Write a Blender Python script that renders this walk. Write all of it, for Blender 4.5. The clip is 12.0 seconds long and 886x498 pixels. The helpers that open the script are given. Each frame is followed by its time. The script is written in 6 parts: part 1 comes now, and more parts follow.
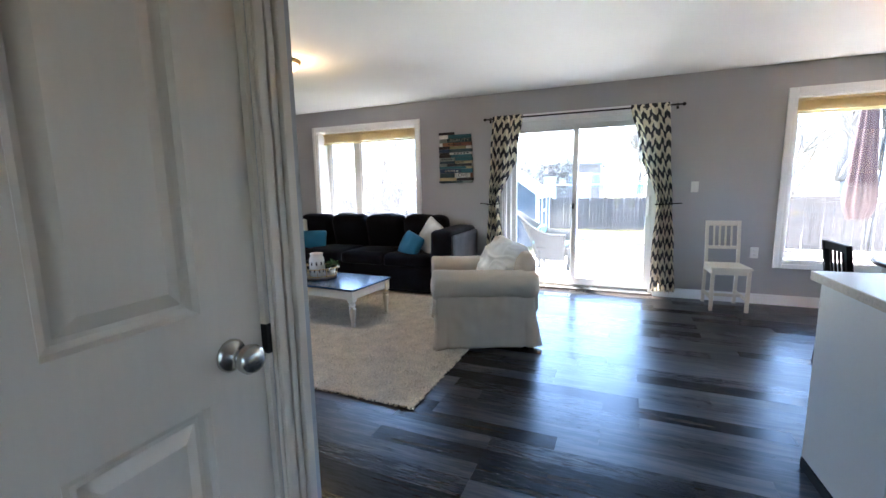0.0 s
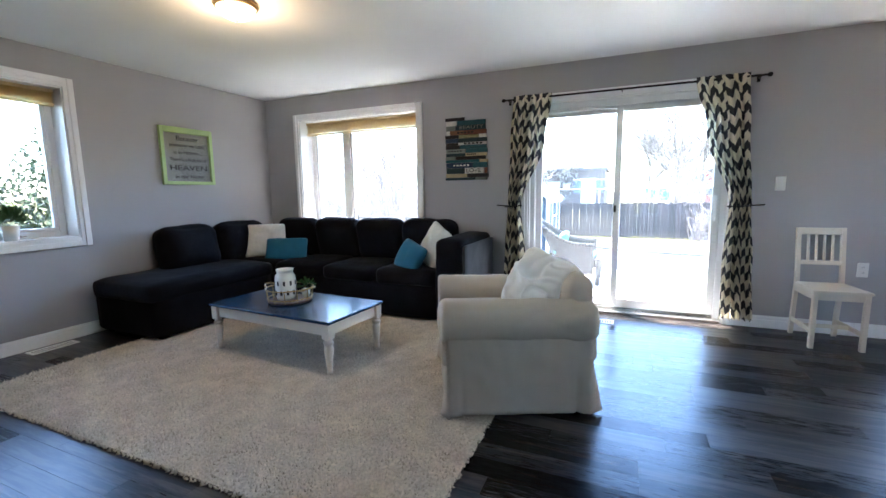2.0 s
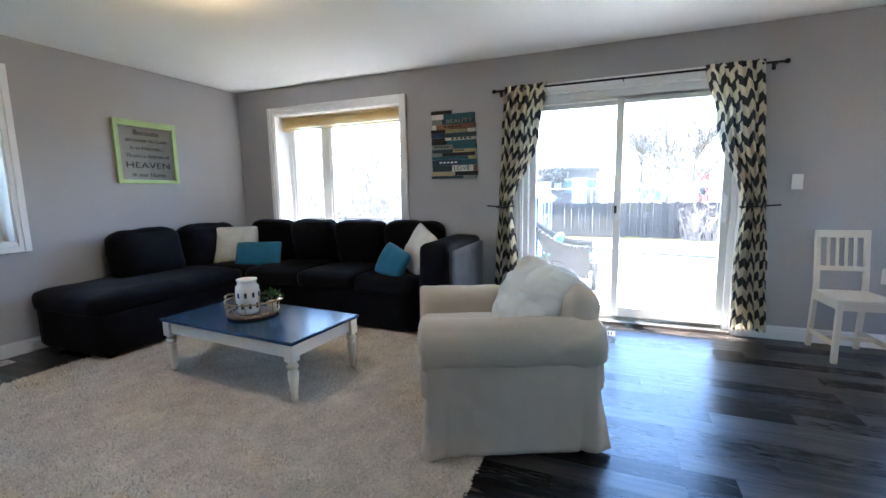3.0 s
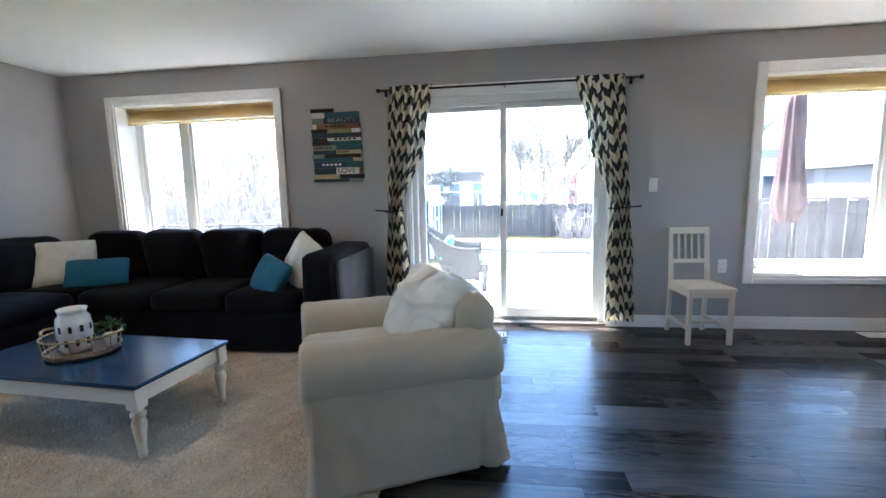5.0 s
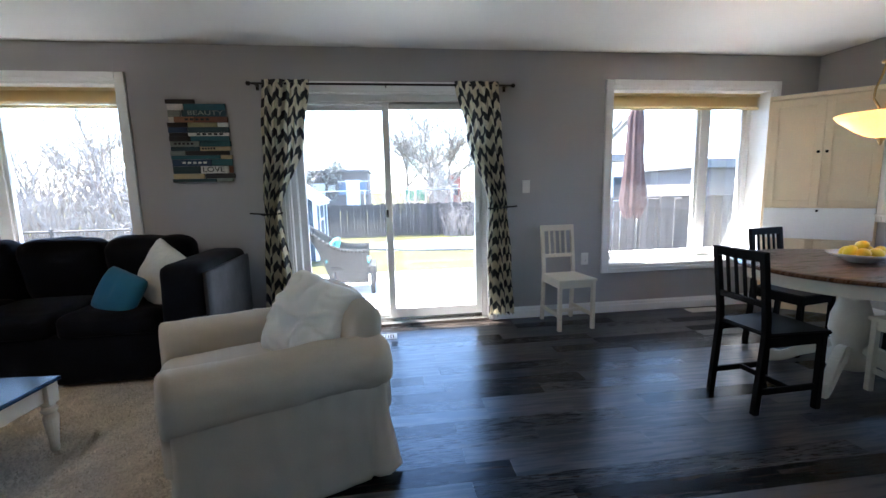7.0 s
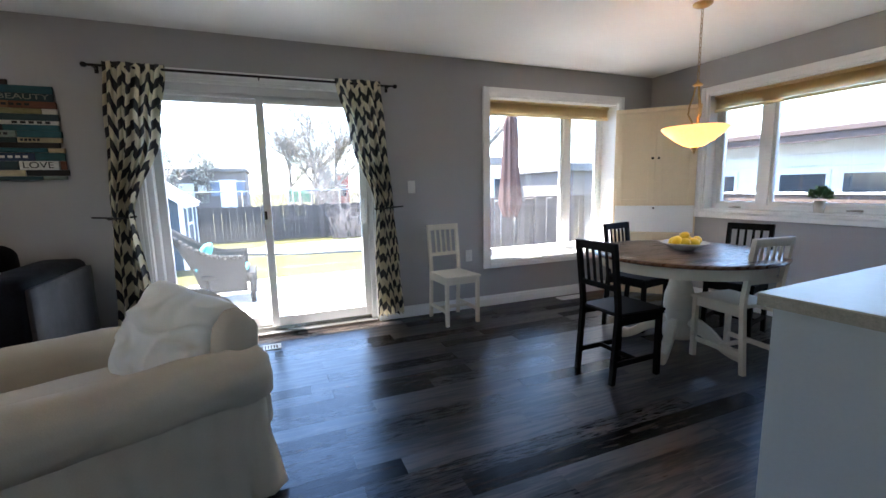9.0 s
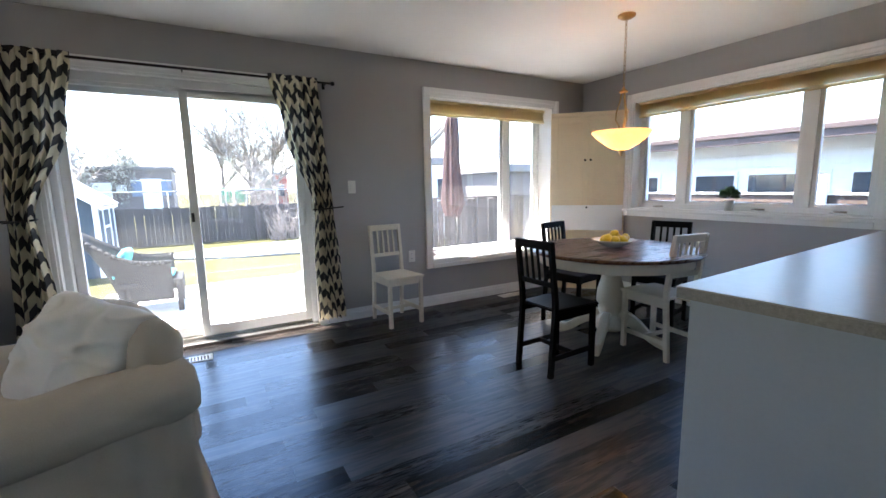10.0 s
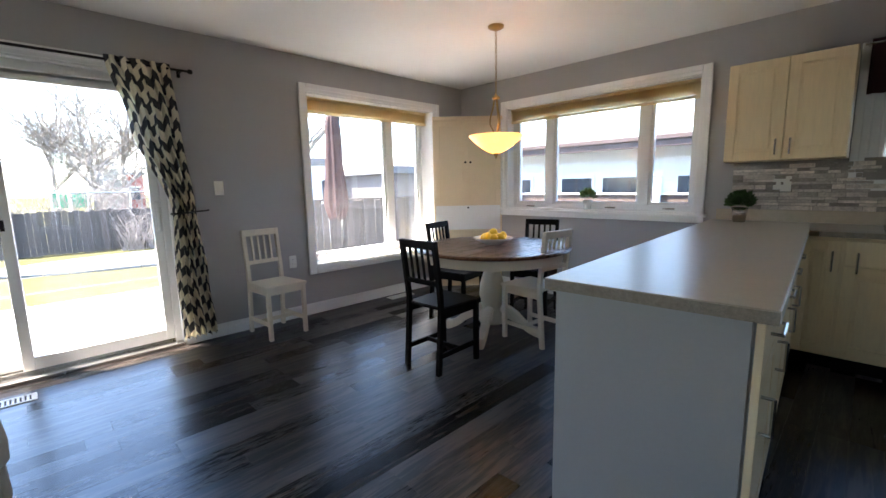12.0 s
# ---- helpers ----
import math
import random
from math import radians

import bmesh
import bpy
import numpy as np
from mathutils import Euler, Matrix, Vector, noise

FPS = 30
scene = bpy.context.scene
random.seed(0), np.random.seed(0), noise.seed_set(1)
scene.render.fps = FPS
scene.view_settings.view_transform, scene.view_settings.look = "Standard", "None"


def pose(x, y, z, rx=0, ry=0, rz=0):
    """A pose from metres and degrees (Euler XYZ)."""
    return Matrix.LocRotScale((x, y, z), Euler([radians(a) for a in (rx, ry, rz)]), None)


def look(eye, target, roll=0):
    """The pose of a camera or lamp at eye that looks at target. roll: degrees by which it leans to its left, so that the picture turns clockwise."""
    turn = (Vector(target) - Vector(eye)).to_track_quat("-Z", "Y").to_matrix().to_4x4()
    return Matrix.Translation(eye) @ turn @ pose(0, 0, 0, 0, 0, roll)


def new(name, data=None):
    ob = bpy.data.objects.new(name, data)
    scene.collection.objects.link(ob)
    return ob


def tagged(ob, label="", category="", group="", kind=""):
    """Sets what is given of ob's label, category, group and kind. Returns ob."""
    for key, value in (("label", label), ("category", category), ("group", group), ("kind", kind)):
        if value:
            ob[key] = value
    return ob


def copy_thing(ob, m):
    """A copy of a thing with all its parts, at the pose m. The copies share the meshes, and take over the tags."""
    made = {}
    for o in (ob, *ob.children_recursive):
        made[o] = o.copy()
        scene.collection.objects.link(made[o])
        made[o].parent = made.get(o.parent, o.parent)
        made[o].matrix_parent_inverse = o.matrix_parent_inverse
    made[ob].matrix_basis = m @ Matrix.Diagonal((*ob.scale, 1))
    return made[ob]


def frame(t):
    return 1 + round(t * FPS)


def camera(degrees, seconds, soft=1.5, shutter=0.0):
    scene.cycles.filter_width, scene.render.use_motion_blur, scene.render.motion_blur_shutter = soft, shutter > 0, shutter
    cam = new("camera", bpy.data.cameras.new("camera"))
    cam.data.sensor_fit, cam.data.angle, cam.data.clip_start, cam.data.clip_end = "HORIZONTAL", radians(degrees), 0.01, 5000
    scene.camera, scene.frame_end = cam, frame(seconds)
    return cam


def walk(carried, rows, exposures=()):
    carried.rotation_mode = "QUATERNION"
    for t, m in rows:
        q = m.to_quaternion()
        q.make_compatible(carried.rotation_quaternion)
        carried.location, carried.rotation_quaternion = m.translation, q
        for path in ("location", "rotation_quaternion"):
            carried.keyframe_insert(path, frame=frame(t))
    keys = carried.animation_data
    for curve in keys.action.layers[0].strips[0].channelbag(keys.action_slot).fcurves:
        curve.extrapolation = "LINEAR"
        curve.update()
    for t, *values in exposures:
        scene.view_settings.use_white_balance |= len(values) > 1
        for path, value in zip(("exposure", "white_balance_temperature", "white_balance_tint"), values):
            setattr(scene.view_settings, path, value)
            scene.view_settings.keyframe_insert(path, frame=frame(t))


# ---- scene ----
cam = camera(92.6, 12.0)
PATH = [
    (0, (0.532, -0.654, 1.315), (-0.247, 1.164, 1.019), -1.1),
    (0.5, (0.427, -0.425, 1.297), (-0.365, 1.389, 1.008), -1.1),
    (1, (0.272, -0.175, 1.256), (-0.508, 1.645, 0.979), -0.9),
    (1.5, (0.142, 0.062, 1.222), (-0.633, 1.886, 0.954), -0.8),
    (2, (0.04, 0.307, 1.228), (-0.741, 2.129, 0.959), -0.9),
    (2.5, (-0.039, 0.526, 1.22), (-0.819, 2.348, 0.951), -0.9),
    (4.5, (-0.068, 0.821, 1.233), (-0.46, 2.764, 0.966), -1.3),
    (5, (-0.078, 0.852, 1.226), (-0.338, 2.817, 0.962), -1.3),
    (5.5, (-0.048, 0.867, 1.247), (-0.189, 2.843, 0.97), -1.3),
    (6, (-0.044, 0.876, 1.25), (-0.058, 2.856, 0.971), -1.4),
    (6.5, (-0.057, 0.885, 1.242), (0.067, 2.862, 0.965), -1.4),
    (7, (-0.056, 0.885, 1.248), (0.201, 2.848, 0.966), -1.3),
    (9, (-0.023, 0.88, 1.242), (0.725, 2.712, 0.953), -1.2),
    (9.5, (-0.011, 0.883, 1.244), (0.856, 2.661, 0.95), -1.1),
    (10, (-0.001, 0.884, 1.243), (0.981, 2.601, 0.949), -1.1),
    (10.5, (0.01, 0.887, 1.241), (1.102, 2.537, 0.947), -1.1),
    (11, (0.018, 0.889, 1.238), (1.215, 2.464, 0.943), -1.0),
    (11.5, (0.034, 0.89, 1.237), (1.331, 2.384, 0.942), -1.1),
    (12, (0.052, 0.891, 1.234), (1.443, 2.297, 0.939), -1.1),
]
walk(cam, [(t, look(eye, target, roll)) for t, eye, target, roll in PATH], [(0.0, 4.5, 6250, 15), (2.5, 4.45, 6050, 13), (5.5, 4.15, 6050, 12), (7.0, 3.65, 6150, 13), (9.5, 3.6, 6450, 15), (12.0, 3.65, 6850, 16)])

# ---- world and light ----
world = bpy.data.worlds.new("world")
scene.world = world
world.use_nodes = True
SUN_TO = Vector((0.32, -0.30, -0.90)).normalized()
sky = world.node_tree.nodes.new("ShaderNodeTexSky")
sky.sky_type, sky.sun_disc = "NISHITA", False
sky.sun_elevation = math.asin(-SUN_TO.z)
sky.sun_rotation = math.atan2(-SUN_TO.x, -SUN_TO.y)
sky.dust_density, sky.ozone_density = 0.5, 3.0
sky_bg = world.node_tree.nodes["Background"]
sky_bg.inputs[1].default_value = 0.15
world.node_tree.links.new(sky.outputs[0], sky_bg.inputs[0])
sun_data = bpy.data.lights.new("sun", "SUN")
sun_data.energy, sun_data.angle, sun_data.color = 5.0, radians(0.5), (1.0, 0.96, 0.9)
sun = new("sun", sun_data)
sun.matrix_world = look((0, 0, 30), Vector((0, 0, 30)) + SUN_TO)


def bulb(name, place, watts, colour, size):
    data = bpy.data.lights.new(name, "POINT")
    data.energy, data.color, data.shadow_soft_size = watts, colour, size
    ob = new(name, data)
    ob.location = place
    return ob


# ---- materials ----
def material(name, colour, rough=0.5, metal=0.0, vary=0.12, scale=6.0, fine=90.0, bump=0.1, depth=0.002, sheen=0.0,
             stretch=(1, 1, 1), random=0.0, spec=0.5, coarse_bump=0.0, translucent=0.0, emit=0.0):
    """A surface with colour variation at two scales, a fine relief, and a shift from piece to piece."""
    m = bpy.data.materials.new(name)
    m.use_nodes = True
    n, l = m.node_tree.nodes, m.node_tree.links
    p = n["Principled BSDF"]
    p.inputs["Roughness"].default_value, p.inputs["Metallic"].default_value = rough, metal
    p.inputs["Specular IOR Level"].default_value = spec
    if sheen:
        p.inputs["Sheen Weight"].default_value, p.inputs["Sheen Roughness"].default_value = sheen, 0.4
    co = n.new("ShaderNodeTexCoord")
    mp = n.new("ShaderNodeMapping")
    mp.inputs["Scale"].default_value = stretch
    l.new(co.outputs["Object"], mp.inputs["Vector"])
    info = n.new("ShaderNodeObjectInfo")
    big = n.new("ShaderNodeTexNoise")
    big.noise_dimensions = "4D"
    big.inputs["Scale"].default_value, big.inputs["Detail"].default_value = scale, 4
    small = n.new("ShaderNodeTexNoise")
    small.noise_dimensions = "4D"
    small.inputs["Scale"].default_value, small.inputs["Detail"].default_value = fine, 3
    shift = n.new("ShaderNodeMath")
    shift.operation, shift.inputs[1].default_value = "MULTIPLY", 40.0
    l.new(info.outputs["Random"], shift.inputs[0])
    for tex in (big, small):
        l.new(mp.outputs[0], tex.inputs["Vector"])
        l.new(shift.outputs[0], tex.inputs["W"])
    add = n.new("ShaderNodeMath")
    add.operation = "ADD"
    l.new(big.outputs[0], add.inputs[0])
    l.new(small.outputs[0], add.inputs[1])
    rng = n.new("ShaderNodeMapRange")
    rng.inputs["From Min"].default_value, rng.inputs["From Max"].default_value = 0.6, 1.4
    rng.inputs["To Min"].default_value, rng.inputs["To Max"].default_value = 1 - vary, 1 + vary
    l.new(add.outputs[0], rng.inputs[0])
    last = rng.outputs[0]
    if random:
        r2 = n.new("ShaderNodeMapRange")
        r2.inputs["To Min"].default_value, r2.inputs["To Max"].default_value = 1 - random, 1 + random
        l.new(info.outputs["Random"], r2.inputs[0])
        mul = n.new("ShaderNodeMath")
        mul.operation = "MULTIPLY"
        l.new(last, mul.inputs[0])
        l.new(r2.outputs[0], mul.inputs[1])
        last = mul.outputs[0]
    mix = n.new("ShaderNodeVectorMath")
    mix.operation = "SCALE"
    mix.inputs[0].default_value = colour[:3]
    l.new(last, mix.inputs["Scale"])
    l.new(mix.outputs[0], p.inputs["Base Color"])
    if bump:
        bp = n.new("ShaderNodeBump")
        bp.inputs["Strength"].default_value, bp.inputs["Distance"].default_value = bump, depth
        l.new(small.outputs[0], bp.inputs["Height"])
        if coarse_bump:
            b2 = n.new("ShaderNodeBump")
            b2.inputs["Strength"].default_value, b2.inputs["Distance"].default_value = coarse_bump, 0.02
            l.new(big.outputs[0], b2.inputs["Height"])
            l.new(b2.outputs[0], bp.inputs["Normal"])
        l.new(bp.outputs[0], p.inputs["Normal"])
    if translucent:
        tr = n.new("ShaderNodeBsdfTranslucent")
        l.new(mix.outputs[0], tr.inputs[0])
        ms = n.new("ShaderNodeMixShader")
        ms.inputs[0].default_value = translucent
        l.new(p.outputs[0], ms.inputs[1])
        l.new(tr.outputs[0], ms.inputs[2])
        l.new(ms.outputs[0], n["Material Output"].inputs[0])
    if emit:
        p.inputs["Emission Color"].default_value = (*colour[:3], 1)
        p.inputs["Emission Strength"].default_value = emit
    return m


def plank_material(name, tones, rough, scale=(1.2, 22, 1), spec=0.5, rand=1.0, tint=(1, 1, 1), uneven=0.0, streaky=1.0):
    """Wood grain drawn along x, in a tone picked piece by piece."""
    m = bpy.data.materials.new(name)
    m.use_nodes = True
    n, l = m.node_tree.nodes, m.node_tree.links
    p = n["Principled BSDF"]
    p.inputs["Specular IOR Level"].default_value = spec
    p.inputs["Specular Tint"].default_value = (*tint, 1)
    co, mp, info = n.new("ShaderNodeTexCoord"), n.new("ShaderNodeMapping"), n.new("ShaderNodeObjectInfo")
    mp.inputs["Scale"].default_value = scale
    l.new(co.outputs["Object"], mp.inputs["Vector"])
    geo, both, pick = n.new("ShaderNodeNewGeometry"), n.new("ShaderNodeMath"), n.new("ShaderNodeMath")
    both.operation, pick.operation = "ADD", "FRACT"
    l.new(info.outputs["Random"], both.inputs[0])
    l.new(geo.outputs["Random Per Island"], both.inputs[1])
    l.new(both.outputs[0], pick.inputs[0])
    w = n.new("ShaderNodeMath")
    w.operation, w.inputs[1].default_value = "MULTIPLY", 60.0
    l.new(pick.outputs[0], w.inputs[0])
    grain, streak = n.new("ShaderNodeTexNoise"), n.new("ShaderNodeTexNoise")
    for tex, s, d in ((grain, 6.0, 8), (streak, 1.6, 4)):
        tex.noise_dimensions = "4D"
        tex.inputs["Scale"].default_value, tex.inputs["Detail"].default_value = s, d
        tex.inputs["Distortion"].default_value = 0.6
        l.new(mp.outputs[0], tex.inputs["Vector"])
        l.new(w.outputs[0], tex.inputs["W"])
    a = n.new("ShaderNodeMath")
    a.operation, a.inputs[1].default_value = "MULTIPLY_ADD", 0.5
    l.new(grain.outputs[0], a.inputs[0])
    sc = n.new("ShaderNodeMath")
    sc.operation, sc.inputs[1].default_value, sc.inputs[2].default_value = "MULTIPLY_ADD", streaky, 0.5 - 0.5 * streaky
    l.new(streak.outputs[0], sc.inputs[0])
    l.new(sc.outputs[0], a.inputs[2])
    b = n.new("ShaderNodeMath")
    b.operation, b.inputs[1].default_value = "MULTIPLY_ADD", 0.35 * rand
    l.new(pick.outputs[0], b.inputs[0])
    l.new(a.outputs[0], b.inputs[2])
    c = n.new("ShaderNodeMath")
    c.operation, c.inputs[1].default_value = "MULTIPLY", 0.8
    l.new(b.outputs[0], c.inputs[0])
    ramp = n.new("ShaderNodeValToRGB")
    ramp.color_ramp.elements[0].position, ramp.color_ramp.elements[1].position = 0.50, 0.92
    ramp.color_ramp.elements[0].color, ramp.color_ramp.elements[1].color = (*tones[0], 1), (*tones[2], 1)
    mid = ramp.color_ramp.elements.new(0.70)
    mid.color = (*tones[1], 1)
    l.new(c.outputs[0], ramp.inputs[0])
    l.new(ramp.outputs[0], p.inputs["Base Color"])
    r = n.new("ShaderNodeMapRange")
    r.inputs["To Min"].default_value, r.inputs["To Max"].default_value = rough - 0.09, rough + 0.16
    gl = n.new("ShaderNodeMath")
    gl.operation, gl.inputs[1].default_value = "MULTIPLY_ADD", 0.9
    l.new(pick.outputs[0], gl.inputs[0])
    l.new(grain.outputs[0], gl.inputs[2])
    r.inputs["From Max"].default_value = 1.6
    l.new(gl.outputs[0], r.inputs[0])
    l.new(r.outputs[0], p.inputs["Roughness"])
    if uneven:
        sp = n.new("ShaderNodeMapRange")
        sp.inputs["From Min"].default_value, sp.inputs["From Max"].default_value = 0.35, 1.35
        sp.inputs["To Min"].default_value, sp.inputs["To Max"].default_value = spec - uneven, spec + uneven
        l.new(gl.outputs[0], sp.inputs[0])
        l.new(sp.outputs[0], p.inputs["Specular IOR Level"])
    bp = n.new("ShaderNodeBump")
    bp.inputs["Strength"].default_value, bp.inputs["Distance"].default_value = 0.15, 0.001
    l.new(grain.outputs[0], bp.inputs["Height"])
    l.new(bp.outputs[0], p.inputs["Normal"])
    return m


def glass_material(name, tint=(0.97, 0.99, 0.98), rough=0.0):
    m = bpy.data.materials.new(name)
    m.use_nodes = True
    n, l = m.node_tree.nodes, m.node_tree.links
    n.remove(n["Principled BSDF"])
    clear, gloss, mix, fr = n.new("ShaderNodeBsdfTransparent"), n.new("ShaderNodeBsdfGlossy"), n.new("ShaderNodeMixShader"), n.new("ShaderNodeFresnel")
    clear.inputs[0].default_value = (*tint, 1)
    gloss.inputs["Roughness"].default_value = rough
    fr.inputs["IOR"].default_value = 1.45
    l.new(fr.outputs[0], mix.inputs[0])
    l.new(clear.outputs[0], mix.inputs[1])
    l.new(gloss.outputs[0], mix.inputs[2])
    # A thin milky layer imitates glare that washes out the view outdoors.
    haze, veil = n.new("ShaderNodeBsdfTranslucent"), n.new("ShaderNodeMixShader")
    haze.inputs[0].default_value = (0.9, 0.9, 0.9, 1)
    haze_noise, haze_range = n.new("ShaderNodeTexNoise"), n.new("ShaderNodeMapRange")
    haze_noise.inputs["Scale"].default_value, haze_noise.inputs["Detail"].default_value = 3.0, 6.0
    haze_range.inputs["To Min"].default_value, haze_range.inputs["To Max"].default_value = 0.003, 0.018
    l.new(haze_noise.outputs[0], haze_range.inputs[0])
    l.new(haze_range.outputs[0], veil.inputs[0])
    l.new(mix.outputs[0], veil.inputs[1])
    l.new(haze.outputs[0], veil.inputs[2])
    l.new(veil.outputs[0], n["Material Output"].inputs[0])
    return m


def chevron_material(name, dark, light):
    """Woven cotton printed with zigzag bands, in the cloth's own metres (UV)."""
    m = bpy.data.materials.new(name)
    m.use_nodes = True
    n, l = m.node_tree.nodes, m.node_tree.links
    p = n["Principled BSDF"]
    p.inputs["Roughness"].default_value = 0.9

    def math_node(op, a, b=None, c=None):
        x = n.new("ShaderNodeMath")
        x.operation = op
        for i, v in enumerate((a, b, c)):
            if v is None:
                continue
            if isinstance(v, (int, float)):
                x.inputs[i].default_value = v
            else:
                l.new(v, x.inputs[i])
        return x.outputs[0]

    uv = n.new("ShaderNodeTexCoord")
    sep = n.new("ShaderNodeSeparateXYZ")
    l.new(uv.outputs["UV"], sep.inputs[0])
    zig = math_node("PINGPONG", sep.outputs[0], 0.10)
    band = math_node("ADD", math_node("MULTIPLY", zig, 1.0), sep.outputs[1])
    turn = math_node("FRACT", math_node("DIVIDE", band, 0.152))
    step = math_node("GREATER_THAN", turn, 0.47)
    cloth = n.new("ShaderNodeTexNoise")
    cloth.inputs["Scale"].default_value = 300
    l.new(uv.outputs["UV"], cloth.inputs["Vector"])
    mix = n.new("ShaderNodeMix")
    mix.data_type = "RGBA"
    mix.inputs[6].default_value, mix.inputs[7].default_value = (*dark, 1), (*light, 1)
    l.new(step, mix.inputs[0])
    l.new(mix.outputs[2], p.inputs["Base Color"])
    bp = n.new("ShaderNodeBump")
    bp.inputs["Strength"].default_value, bp.inputs["Distance"].default_value = 0.2, 0.001
    l.new(cloth.outputs[0], bp.inputs["Height"])
    l.new(bp.outputs[0], p.inputs["Normal"])
    tr = n.new("ShaderNodeBsdfTranslucent")
    l.new(mix.outputs[2], tr.inputs[0])
    ms = n.new("ShaderNodeMixShader")
    ms.inputs[0].default_value = 0.38
    l.new(p.outputs[0], ms.inputs[1])
    l.new(tr.outputs[0], ms.inputs[2])
    l.new(ms.outputs[0], n["Material Output"].inputs[0])
    return m


WALL = material("grey_wall_paint", (0.40, 0.388, 0.388), 0.75, vary=0.04, scale=1.5, fine=220, bump=0.15, depth=0.001)
CEIL = material("white_ceiling_paint", (0.88, 0.875, 0.85), 0.9, vary=0.03, scale=2, fine=160, bump=0.3, depth=0.002)
TRIM = material("white_trim_paint", (0.86, 0.86, 0.85), 0.35, vary=0.03, scale=4, fine=60, bump=0.04)
DOORW = material("ivory_door_paint", (0.60, 0.515, 0.425), 0.42, vary=0.04, scale=3, fine=70, bump=0.08, stretch=(1, 1, 0.15))
VINYL = material("white_vinyl_frame", (0.82, 0.83, 0.83), 0.3, vary=0.03, scale=5, bump=0.02)
# The blue tint puts the sky's blue glare into the planks' own reflection.
PLANK = plank_material("dark_grey_vinyl_plank", ((0.003, 0.0022, 0.0018), (0.0105, 0.0080, 0.0066), (0.060, 0.046, 0.037)), 0.24, scale=(1.9, 22, 1), spec=0.40, rand=0.9, tint=(0.60, 0.80, 1.0), uneven=0.28, streaky=1.7)
GAP = material("plank_joint", (0.012, 0.011, 0.011), 0.7, vary=0.1)
GLASS = glass_material("window_glass")
CHEVRON = chevron_material("chevron_cotton", (0.055, 0.055, 0.062), (0.80, 0.74, 0.58))
IRON = material("black_iron", (0.02, 0.02, 0.02), 0.45, 0.6, vary=0.1, bump=0.05)
BLIND = material("beige_cellular_blind", (0.86, 0.74, 0.50), 0.9, vary=0.06, scale=10, fine=200, bump=0.2, translucent=0.8)
# The strong tone patches paint in bluish highlights on the nap.
SOFA = material("charcoal_microfibre", (0.0036, 0.0038, 0.0055), 0.8, vary=0.9, scale=5.0, fine=160, bump=0.3, sheen=0.04, coarse_bump=0.5, spec=0.12)
# A lighter grey than SOFA, only for the outer side of the arm.
SOFAG = material("lighter_grey_microfibre", (0.040, 0.040, 0.042), 0.9, vary=0.6, scale=9, fine=160, bump=0.3, sheen=0.1, coarse_bump=0.2)
TEAL = material("teal_cushion_cloth", (0.01, 0.13, 0.22), 0.85, vary=0.12, scale=8, fine=250, bump=0.3, sheen=0.2)
FLEECE = material("cream_fleece", (0.68, 0.65, 0.58), 0.95, vary=0.12, scale=25, fine=120, bump=0.7, depth=0.008)
COTTON = material("white_cotton_slipcover", (0.485, 0.415, 0.32), 0.88, vary=0.05, scale=4, fine=260, bump=0.25, coarse_bump=0.25)
PILLOW = material("off_white_pillow_cloth", (0.70, 0.665, 0.60), 0.85, vary=0.05, scale=5, fine=260, bump=0.25, coarse_bump=0.3)
PILE = material("cream_shag_pile", (0.56, 0.495, 0.395), 0.95, vary=0.4, scale=9, fine=60, bump=0.5, depth=0.006)
TABLETOP = material("navy_stained_top", (0.004, 0.028, 0.070), 0.22, vary=0.2, scale=3, fine=80, bump=0.08, stretch=(0.2, 1, 1), spec=0.4)
WHITEWOOD = material("white_painted_wood", (0.70, 0.635, 0.52), 0.45, vary=0.05, scale=6, fine=60, bump=0.1)
BLACKWOOD = material("black_painted_wood", (0.0022, 0.0019, 0.0018), 0.55, vary=0.25, scale=6, fine=60, bump=0.1, spec=0.12)
CERAMIC = material("white_glazed_ceramic", (0.75, 0.73, 0.68), 0.25, vary=0.06, scale=12, bump=0.05)
BRASS = material("antique_brass", (0.42, 0.28, 0.12), 0.35, 0.9, vary=0.2, bump=0.08)
STEEL = material("brushed_nickel", (0.55, 0.53, 0.5), 0.25, 1.0, vary=0.08, bump=0.03)
LEAF = material("green_leaf", (0.06, 0.13, 0.035), 0.6, vary=0.3, scale=30, bump=0.1, random=0.3, translucent=0.2)
OAK = plank_material("brown_oak_top", ((0.05, 0.02, 0.01), (0.12, 0.05, 0.022), (0.22, 0.105, 0.05)), 0.25, rand=0.4)
CABWOOD = material("cream_cabinet_paint", (0.78, 0.65, 0.45), 0.45, vary=0.05, scale=5, fine=80, bump=0.06)
LAMINATE = material("tan_laminate", (0.45, 0.385, 0.295), 0.32, vary=0.08, scale=40, fine=400, bump=0.03)
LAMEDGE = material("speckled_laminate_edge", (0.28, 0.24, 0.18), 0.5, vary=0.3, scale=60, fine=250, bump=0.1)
KITWOOD = material("pale_maple_front", (0.90, 0.73, 0.46), 0.4, vary=0.07, scale=4, fine=70, bump=0.06, stretch=(1, 1, 0.12))
# White melamine greyed down: the shade on the peninsula is in the colour.
PANEL = material("shaded_white_melamine", (0.39, 0.39, 0.375), 0.5, vary=0.03, scale=3, bump=0.03)
STONE = material("ledge_stone", (0.52, 0.475, 0.43), 0.8, vary=0.4, scale=20, fine=90, bump=0.6, depth=0.006, random=0.5)
GROUT = material("grey_grout", (0.30, 0.28, 0.26), 0.9, vary=0.1)
